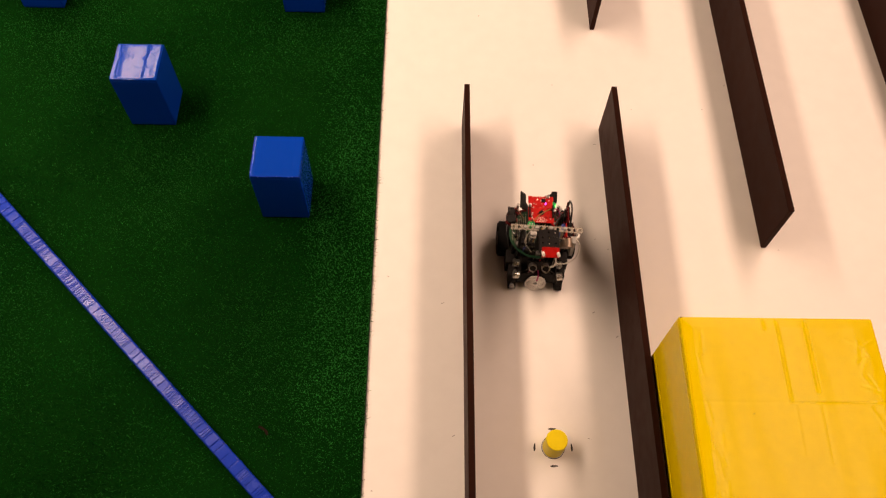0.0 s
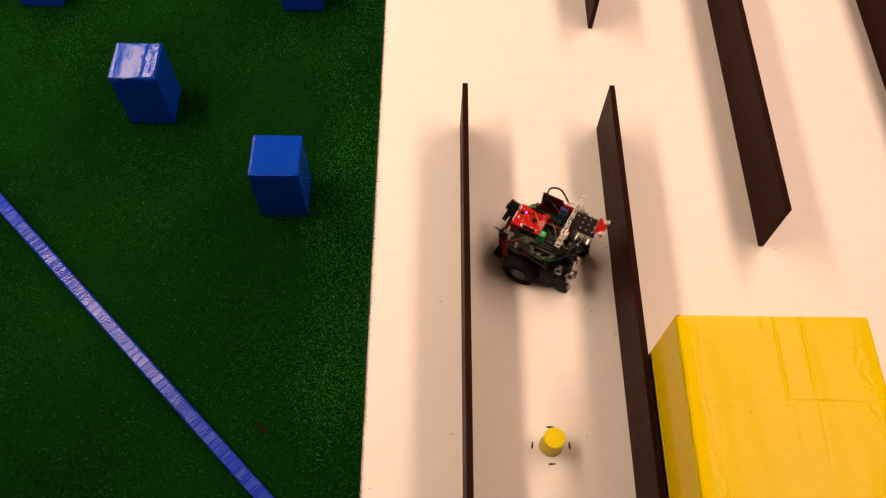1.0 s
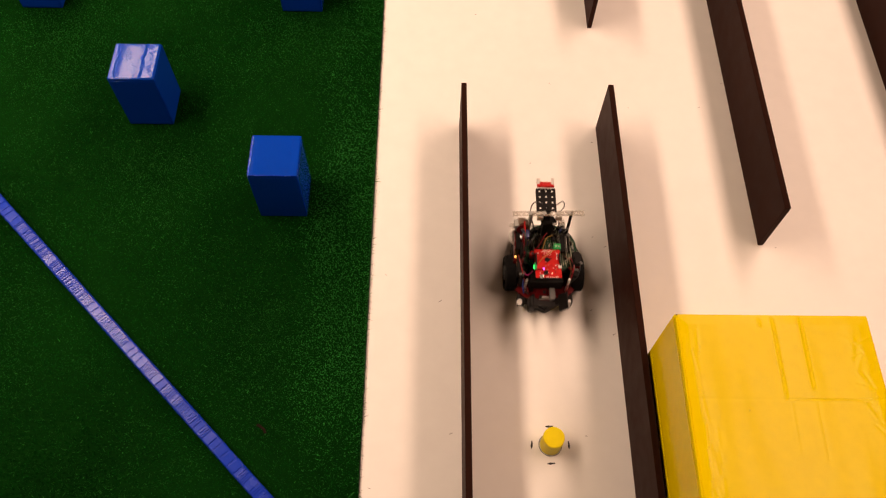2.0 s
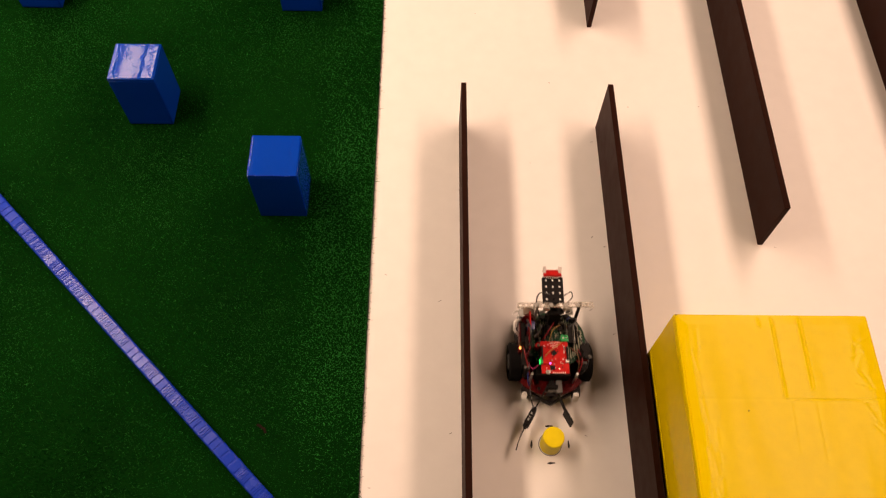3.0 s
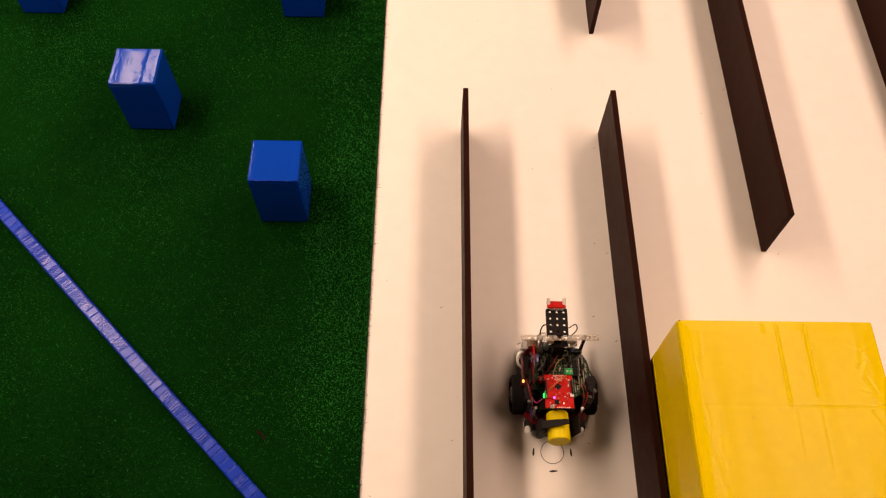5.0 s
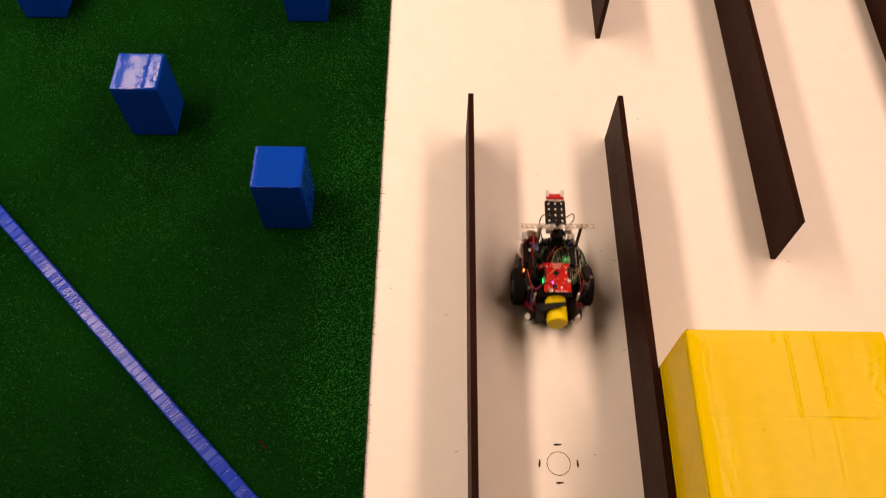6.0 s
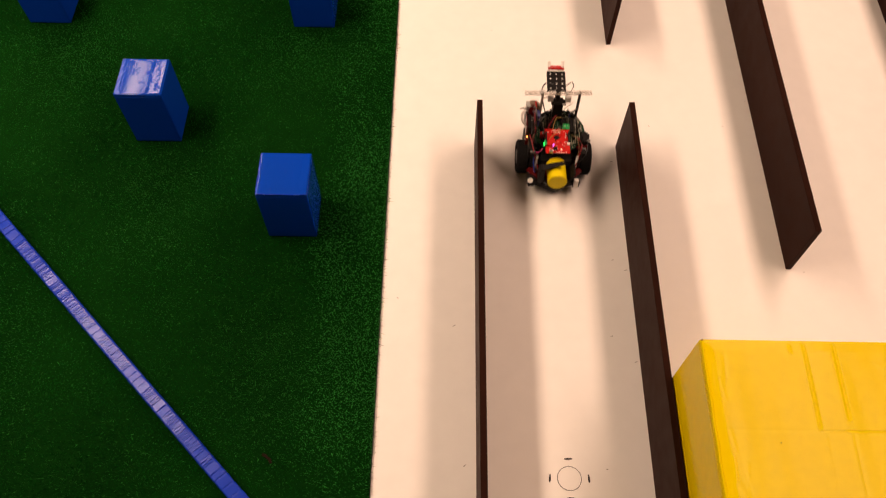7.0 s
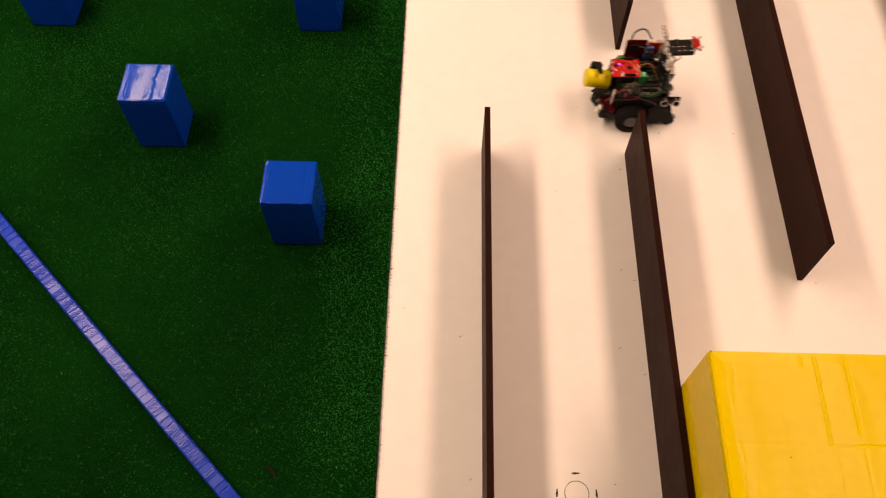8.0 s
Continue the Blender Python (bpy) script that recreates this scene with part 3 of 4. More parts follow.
def holed_disc_in(bm, r, thick, m):
    """A round plate with a ring of slots, like an encoder disc."""
    lathe_in(bm, [(0.0045, -thick / 2), (0.0095, -thick / 2), (0.0095, thick / 2), (0.0045, thick / 2)], m, 32)
    lathe_in(bm, [(r - 0.004, -thick / 2), (r, -thick / 2), (r, thick / 2), (r - 0.004, thick / 2)], m, 40)
    lathe_in(bm, [(0.0125, -thick / 2), (0.0145, -thick / 2), (0.0145, thick / 2), (0.0125, thick / 2)], m, 32)
    for k in range(16):
        a = 2 * math.pi * k / 16
        mid = (0.0095 + r - 0.004) / 2
        box_in(bm, (0, 0, 0), (r - 0.0125, 0.0022, thick * 0.98), m @ pose(mid * math.cos(a), mid * math.sin(a), 0, 0, 0, math.degrees(a)))


def build_robot():
    robot = tagged(new("robot"), "small two-wheeled robot with red and green circuit boards and claw", "robot")
    rnd = random.Random(21)

    # lower deck with wheel cut-outs
    bm = bmesh.new()
    edge = []
    for k in range(48):
        a = 2 * math.pi * k / 48
        x, y = 0.074 * math.cos(a), 0.070 * math.sin(a)
        if abs(y) < 0.038:
            x = math.copysign(min(abs(x), 0.052), x)
        edge.append((x, y))
    low = [bm.verts.new((x, y, 0.044)) for x, y in edge]
    high = [bm.verts.new((x, y, 0.047)) for x, y in edge]
    bm.faces.new(low[::-1])
    bm.faces.new(high)
    for k in range(48):
        bm.faces.new((low[k], low[(k + 1) % 48], high[(k + 1) % 48], high[k]))
    part("lower_deck", bm, DARK_RED, robot, "dark red acrylic lower deck", smooth=False)
    part("under_tray", one_box((0, 0, 0.033), (0.096, 0.118, 0.016), bevel=0.003), BLACK, robot)
    for s in (-1, 1):
        part("drive_motor", one_rod((s * 0.012, 0, AXLE_Z), (s * 0.054, 0, AXLE_Z), 0.0125, 20), BROWN_METAL, robot)
    part("battery_box", one_box((0, -0.004, 0.064), (0.066, 0.092, 0.032), bevel=0.003), BLACK, robot, "black battery box between the decks")
    part("motor_driver", one_box((0.012, 0.050, 0.0485), (0.032, 0.026, 0.002), bevel=0.0004), DARK_RED, robot, "red motor driver board on the lower deck")
    part("driver_chip", one_box((-0.013, 0.056, 0.054), (0.011, 0.024, 0.010), bevel=0.0008), HUB, robot)
    for x, y in ((0.010, 0.060), (0.024, 0.058), (0.002, 0.050), (0.026, 0.046)):
        part("driver_component", one_box((x, y, 0.0515), (0.005, 0.006, 0.005), bevel=0.0006), BLACK, robot)
    for x, y in ((0.050, 0.045), (-0.050, 0.045), (0.050, -0.045), (-0.050, -0.045)):
        part("standoff", one_rod((x * 0.82, y, 0.046), (x * 0.82, y, 0.098), 0.0028, 8), STEEL, robot)
    wheels = [build_wheel(robot, s) for s in (-1, 1)]

    # round perfboard
    bm = bmesh.new()
    disc_in(bm, 0.0545, 0.0017, pose(-0.005, -0.022, 0.0985), 56)
    perf = part("perfboard", bm, GREEN_PCB, robot, "round green perfboard with soldered traces")
    for k in range(9):
        x = -0.052 + 0.0042 * k
        half = math.sqrt(max(0.0, 0.051 ** 2 - (x + 0.005) ** 2))
        part("solder_trace", one_box((x, -0.022, 0.0997), (0.0016, 1.7 * half, 0.0007)), COPPER, perf)
    for k in range(6):
        x = 0.010 + 0.0055 * k
        part("solder_trace", one_box((x, -0.047, 0.0997), (0.0014, 0.034, 0.0007)), COPPER, perf)
    bm = bmesh.new()
    for i in range(20):
        for j in range(20):
            x, y = -0.007 + (i - 9.5) * 0.0055, -0.020 + (j - 9.5) * 0.0055
            if (x + 0.007) ** 2 + (y + 0.02) ** 2 < 0.050 ** 2:
                rod_in(bm, (x, y, 0.0993), (x, y, 0.1001), 0.0010, 6)
    tagged(part("solder_pad", bm, COPPER, perf), kind="stuff")
    for x, y, l, turn in ((-0.036, -0.022, 0.050, 0), (-0.044, -0.028, 0.034, 0), (0.016, -0.030, 0.036, 0), (0.030, -0.034, 0.030, 0), (-0.004, -0.066, 0.024, 90), (0.027, -0.010, 0.046, 0), (-0.004, -0.048, 0.040, 90), (-0.004, -0.058, 0.032, 90), (-0.022, -0.036, 0.03, 0)):
        head = part("pin_header", one_box((0, 0, 0.1035), (0.0026, l, 0.0085), pose(0, 0, 0), bevel=0.0003), BLACK, robot)
        head.matrix_basis = pose(x, y, 0, 0, 0, turn)
        bm = bmesh.new()
        n = int(l / 0.0028)
        for k in range(n):
            yy = (k - (n - 1) / 2) * 0.0027
            box_in(bm, (0, yy, 0.1095), (0.0007, 0.0007, 0.006))
        part("pin_row", bm, COPPER, head)
    part("microchip", one_box((0.008, -0.040, 0.1035), (0.008, 0.026, 0.006), bevel=0.0006), BLACK, robot)
    part("microchip", one_box((-0.014, -0.045, 0.1035), (0.008, 0.018, 0.006), bevel=0.0006), BLACK, robot)
    for x, y, r, h, m in ((0.030, -0.047, 0.0045, 0.011, BLACK), (-0.046, -0.030, 0.004, 0.009, BLACK), (-0.030, -0.060, 0.0035, 0.009, BLUE_PART), (0.018, -0.062, 0.004, 0.010, BLACK)):
        part("capacitor", one_rod((x, y, 0.099), (x, y, 0.099 + h), r, 16), m, robot)
    for k in range(12):
        x, y = rnd.uniform(-0.05, 0.03), rnd.uniform(-0.065, -0.015)
        part("resistor", one_rod((x, y, 0.102), (x + rnd.uniform(-.006, .006), y + 0.007, 0.102), 0.0012, 8), rnd.choice((GREY, BROWN_METAL, BLACK)), robot)
    # a long chip with a row of bright legs
    chip = part("long_chip", one_box((-0.033, -0.030, 0.1055), (0.011, 0.038, 0.006), bevel=0.0006), BLACK, robot, "long black chip with bright legs")
    for e in (-1, 1):
        bm = bmesh.new()
        for k in range(12):
            box_in(bm, (-0.033 + e * 0.0066, -0.030 + (k - 5.5) * 0.0030, 0.1035), (0.0022, 0.0012, 0.0050))
        part("leg_row", bm, STEEL, chip, smooth=False)
    # connectors crowding the rear rim of the board
    for k in range(9):
        a = radians(215 + 14 * k)
        part("rim_connector", one_box((-0.005 + 0.047 * math.cos(a), -0.022 + 0.047 * math.sin(a), 0.1035), (0.009, 0.006, 0.008 + 0.003 * (k % 3)), pose(0, 0, 0, 0, 0, math.degrees(a) + 90), 0.0006), BLACK if k % 4 else HUB, robot)
    part("terminal_block", one_box((-0.018, -0.014, 0.113), (0.0135, 0.0125, 0.022), bevel=0.0014), TERMINAL, robot, "bright green screw terminal")
    for dx in (-0.003, 0.003):
        part("terminal_screw", one_rod((-0.018 + dx, -0.014, 0.1235), (-0.018 + dx, -0.014, 0.1245), 0.0018, 10), STEEL, robot)

    # red controller board, a little tilted, above the front of the perfboard
    m = pose(0.002, 0.022, 0.120, 0, 0, 0)

    def on_board(name, c, s, mat, turn=None, bevel=0.0, label=""):
        b2 = one_box(c, s, turn, bevel)
        b2.transform(m)
        return part(name, b2, mat, ctrl, label)

    b2 = one_box((0, 0, 0), (0.050, 0.061, 0.0018), bevel=0.0006)
    b2.transform(m)
    ctrl = part("controller_board", b2, RED_PCB, robot, "bright red microcontroller board")
    on_board("processor", (0.001, -0.008, 0.0016), (0.0088, 0.0088, 0.0016), BLACK, pose(0, 0, 0, 0, 0, 45), 0.0003)
    on_board("processor", (0.005, 0.020, 0.0016), (0.0080, 0.0080, 0.0016), BLACK, None, 0.0003)
    on_board("usb_socket", (0.014, 0.0285, 0.0028), (0.0075, 0.006, 0.0035), STEEL, None, 0.0006)
    on_board("push_button", (-0.022, 0.008, 0.0030), (0.006, 0.006, 0.004), WHITE, None, 0.0006)
    on_board("push_button", (0.017, 0.007, 0.0026), (0.012, 0.013, 0.003), RED_PCB, None, 0.0006)
    on_board("power_jumper", (0.0245, 0.008, 0.004), (0.0045, 0.013, 0.006), TERMINAL, None, 0.0006)
    for e in (-1, 1):
        on_board("side_header", (e * 0.0228, -0.006, 0.0040), (0.0025, 0.026, 0.0075), BLACK, None, 0.0003)
        on_board("under_header", (e * 0.0228, -0.006, -0.010), (0.005, 0.030, 0.018), BLACK, None, 0.0003)
    for k in range(5):
        on_board("silk_line", (-0.001 + 0.0015 * (k % 2), -0.0285 + 0.0024 * k, 0.0011), (0.020 - 0.0022 * k, 0.0006, 0.0003), SILK)
    for k in range(7):
        on_board("silk_line", (-0.017 + 0.0035 * k, 0.0295, 0.0011), (0.0018, 0.0022, 0.0003), SILK)
    for k in range(38):
        x, y = rnd.uniform(-0.020, 0.019), rnd.uniform(-0.028, 0.027)
        on_board("chip_resistor", (x, y, 0.0014), (rnd.uniform(0.0014, 0.003), rnd.uniform(0.001, 0.0022), 0.001), rnd.choice((BLACK, BLACK, STEEL, SILK, BROWN_METAL)))
    on_board("indicator_led", (-0.007, 0.022, 0.0022), (0.0022, 0.0018, 0.0016), GLOW_WHITE, None, 0.0003)
    on_board("green_led", (0.0268, 0.009, 0.0022), (0.0030, 0.0070, 0.0040), GLOW_GREEN, None, 0.0006, "lit green power lamp")
    on_board("magenta_led", (0.009, 0.0125, 0.0026), (0.0030, 0.0030, 0.0018), GLOW_MAGENTA, None, 0.0003)

    # upright red boards with battery cells on the +x flank
    side = part("upright_board", one_box((0.050, -0.002, 0.127), (0.0022, 0.044, 0.056), bevel=0.0005), DARK_RED, robot, "upright dark red circuit board")
    part("upright_chip", one_box((0.0465, 0.003, 0.134), (0.004, 0.018, 0.018), bevel=0.0006), BLACK, side)
    part("upright_heatsink", one_box((0.053, 0.002, 0.136), (0.004, 0.026, 0.020), bevel=0.0008), BLACK, side)
    part("upright_board", one_box((0.046, -0.040, 0.130), (0.0022, 0.030, 0.042), bevel=0.0005), RED_PCB, robot, "upright red circuit board")
    cells = part("battery_pack", one_box((0.043, -0.031, 0.126), (0.012, 0.018, 0.036), bevel=0.004), BLUE_PART, robot, "dark blue cell beside upright boards")
    part("pack_strap", one_box((0.043, -0.031, 0.132), (0.0125, 0.0186, 0.007), bevel=0.003), GREY, cells)
    motor = part("round_motor", one_rod((0.049, -0.064, 0.124), (0.049, -0.048, 0.130), 0.0150, 28), BROWN_METAL, robot, "round brown metal motor can")
    part("motor_face", one_rod((0.049, -0.0475, 0.1302), (0.049, -0.0455, 0.1309), 0.0105, 24), DARK_RED, motor)
    part("motor_shaft", one_rod((0.049, -0.046, 0.1307), (0.049, -0.042, 0.1322), 0.0030, 12), STEEL, motor)
    part("motor_mount", one_box((0.061, -0.056, 0.116), (0.008, 0.016, 0.052), bevel=0.0015), GREY, robot, "pale grey motor bracket")
    # a dark geared unit over the other wheel
    unit = part("gear_unit", one_box((-0.055, 0.008, 0.104), (0.014, 0.024, 0.020), bevel=0.003), BLACK, robot, "dark geared unit above the wheel")
    for k, (dy, r) in enumerate(((-0.006, 0.0085), (0.008, 0.006))):
        bm = bmesh.new()
        disc_in(bm, r, 0.003, pose(-0.056, 0.008 + dy, 0.1155 + 0.003 * k, 8, -14))
        for j in range(14):
            a = 2 * math.pi * j / 14
            box_in(bm, (0, 0, 0), (0.003, 0.0018, 0.0028), pose(-0.056, 0.008 + dy, 0.1155 + 0.003 * k, 8, -14) @ pose(r * math.cos(a), r * math.sin(a), 0, 0, 0, math.degrees(a)))
        part("gear", bm, BLACK, unit, "dark toothed gear")
    part("gear_lug", one_rod((-0.060, 0.016, 0.112), (-0.062, 0.022, 0.124), 0.0028, 12), HUB, unit)
    # dark heaps of connectors on both flanks
    for k in range(16):
        sx = 1 if k % 2 else -1
        part("connector", one_box((sx * rnd.uniform(0.040, 0.060), rnd.uniform(-0.030, 0.046), rnd.uniform(0.084, 0.104)), (rnd.uniform(0.005, 0.011), rnd.uniform(0.006, 0.015), rnd.uniform(0.005, 0.012)), pose(0, 0, 0, rnd.uniform(-20, 20), rnd.uniform(-20, 20), rnd.uniform(0, 90)), 0.0008), rnd.choice((BLACK, BLACK, BLACK, DARK_RED)), robot)
    part("flank_box", one_box((0.0575, -0.028, 0.106), (0.009, 0.042, 0.036), bevel=0.0015), BLACK, robot, "black box behind a red board")
    part("flank_board", one_box((0.0632, -0.026, 0.111), (0.0018, 0.036, 0.030), bevel=0.0005), DARK_RED, robot, "dark red board on the flank")
    part("relay", one_box((0.0595, -0.004, 0.090), (0.010, 0.016, 0.014), bevel=0.0012), DARK_RED, robot)
    part("amber_lamp", one_rod((0.0605, -0.006, 0.096), (0.0615, -0.002, 0.101), 0.0021, 12), GLOW_AMBER, robot, "lit amber indicator lamp")
    part("red_knob", one_rod((0.029, -0.004, 0.098), (0.029, -0.004, 0.112), 0.0060, 16), RED_PCB, robot, "small red knob with pale cap")
    part("knob_cap", one_rod((0.029, -0.004, 0.112), (0.029, -0.004, 0.1135), 0.0026, 12), WHITE, robot)
    part("side_block", one_box((-0.052, 0.010, 0.085), (0.012, 0.040, 0.030), bevel=0.002), BLACK, robot)
    part("side_block", one_box((0.053, 0.012, 0.086), (0.010, 0.036, 0.028), bevel=0.002), BLACK, robot)
    part("side_clip", one_box((-0.055, 0.020, 0.098), (0.010, 0.014, 0.006), bevel=0.002), HUB, robot)
    part("side_clip", one_box((0.050, 0.030, 0.094), (0.010, 0.008, 0.005), bevel=0.001), HUB, robot)

    # cross bar, mast and the rear sensor arm
    bm = bmesh.new()
    holed_in(bm, 13, 1, 0.0104, 0.0030, 0.003, pose(0.004, -0.055, 0.178, 12, 2))
    bmesh.ops.remove_doubles(bm, verts=bm.verts[:], dist=0.00005)
    bar = part("cross_bar", bm, CLEAR, robot, "clear acrylic strip with round holes", smooth=False)
    for x in (0.012, -0.014, -0.036, 0.038):
        part("bar_screw", one_rod((x, -0.055, 0.178), (x, -0.054, 0.1815), 0.0036, 14), GREY, bar)
    part("mast", one_rod((-0.041, -0.054, 0.099), (-0.041, -0.058, 0.178), 0.0030, 12), BLACK, robot)
    part("mast", one_rod((0.034, -0.054, 0.099), (0.034, -0.058, 0.178), 0.0026, 12), GREY, robot)
    servo = part("arm_servo", one_box((0.0, -0.055, 0.128), (0.020, 0.016, 0.056), bevel=0.0015), BLACK, robot, "black arm servo")
    part("servo_ear", one_box((0.0, -0.053, 0.152), (0.030, 0.014, 0.0025), bevel=0.0005), BLACK, servo)
    part("servo_horn", one_rod((0.002, -0.057, 0.154), (0.004, -0.063, 0.178), 0.0045, 14, 0.007), BLACK, servo)
    for x in (-0.019, 0.017):
        part("white_bracket", one_box((x, -0.058, 0.158), (0.012, 0.008, 0.014), bevel=0.0015), WHITE, robot)
    bm = bmesh.new()
    holed_in(bm, 3, 4, 0.0120, 0.0021, 0.0022, pose(0.007, -0.083, 0.182, -4))
    bmesh.ops.remove_doubles(bm, verts=bm.verts[:], dist=0.00005)
    arm = part("sensor_arm", bm, BLACK, robot, "black perforated plate arm", smooth=False)
    for s in (-1, 1):
        part("arm_flange", one_box((0.007 + s * 0.0180, -0.083, 0.1785), (0.0014, 0.048, 0.008), pose(0, 0, 0, -4), 0.0003), BLACK, arm)
    sens = part("sensor_board", one_box((0.008, -0.1120, 0.190), (0.032, 0.0035, 0.019), pose(0, 0, 0, -58), 0.0005), RED_PCB, robot, "small red sensor board")
    for k in range(7):
        part("sensor_pin", one_box((-0.002 + 0.0033 * k, -0.1040, 0.1895), (0.0012, 0.004, 0.0012)), SILK, sens)
    for s in (-1, 1):
        part("sensor_post", one_rod((0.008 + s * 0.0135, -0.1075, 0.186), (0.008 + s * 0.0140, -0.1220, 0.197), 0.0030, 12), WHITE, sens, "white nylon post")

    # rear and front skirts: sensors and discs
    eye_pair(robot, 0.002, -0.078, 0.070, 0, 34)
    eye_pair(robot, -0.036, -0.082, 0.061, -90, 14)
    eye_pair(robot, 0.038, -0.080, 0.056, 90, 14)
    # a dark mass added between the casters to deepen the shade, full of wiring
    part("shade_hull", one_box((0, -0.066, 0.030), (0.084, 0.040, 0.040), bevel=0.004), BLACK, robot, "black mass added between the rear casters to deepen shade")
    for s in (-1, 1):
        part("shade_cheek", one_box((s * 0.052, -0.050, 0.034), (0.020, 0.030, 0.044), bevel=0.004), BLACK, robot)
        # added to close the gap between the decks, so the cast shadow darkens
        part("light_stop", one_box((s * 0.0490, -0.004, 0.0725), (0.006, 0.084, 0.048), bevel=0.002), BLACK, robot)
    for k in range(9):
        x0, x1 = rnd.uniform(-0.036, 0.036), rnd.uniform(-0.036, 0.036)
        part("loom_wire", one_tube([(x0, -0.052, 0.086), (x0 * 0.6 + x1 * 0.4, -0.070 - rnd.uniform(0, 0.006), 0.062 + rnd.uniform(-.006, .006)), (x1, -0.084, 0.050)], 0.0011), rnd.choice((W_BLACK, W_BLACK, W_BLACK, W_RED, GREY)), robot)
    bm = bmesh.new()
    holed_disc_in(bm, 0.021, 0.003, pose(0, -0.094, 0.026, 78))
    part("slotted_disc", bm, WHITE, robot, "white slotted disc at the rear")
    part("disc_bracket", one_box((0, -0.084, 0.030), (0.020, 0.014, 0.024), bevel=0.002), BLACK, robot)
    bm = bmesh.new()
    disc_in(bm, 0.0185, 0.003, pose(0, 0.066, 0.036, -72), 36)
    part("front_disc", bm, GREY, robot, "plain grey disc at the front")
    part("front_disc_boss", one_rod((0, 0.064, 0.036), (0, 0.070, 0.038), 0.004, 12), BLACK, robot)
    for s in (-1, 1):
        part("front_blade", one_box((s * 0.020, 0.068, 0.024), (0.046, 0.004, 0.014), pose(0, 0, 0, 0, 0, -s * 28), 0.001), BLACK, robot)
        part("rear_bracket", one_box((s * 0.046, -0.074, 0.030), (0.020, 0.030, 0.036), bevel=0.003), BLACK, robot)
        part("caster", one_rod((s * 0.047 - 0.007, -0.088, 0.0135), (s * 0.047 + 0.007, -0.088, 0.0135), 0.0132, 24), BLACK, robot)
        part("caster_cap", one_rod((s * 0.047, -0.098, 0.020), (s * 0.047, -0.1025, 0.022), 0.0050, 14), GREY if s < 0 else BLACK, robot)
    part("front_lamp", one_rod((0.050, 0.065, 0.040), (0.052, 0.072, 0.050), 0.0055, 16), WHITE, robot, "round white lamp")
    part("front_lamp", one_box((-0.045, 0.070, 0.040), (0.0105, 0.008, 0.022), pose(0, 0, 0, 12), 0.0025), WHITE, robot, "upright pale plastic lamp")
    part("front_box", one_box((0.047, 0.058, 0.032), (0.015, 0.019, 0.024), bevel=0.003), BLACK, robot)
    part("front_box", one_box((-0.047, 0.058, 0.032), (0.015, 0.019, 0.024), bevel=0.003), BLACK, robot)

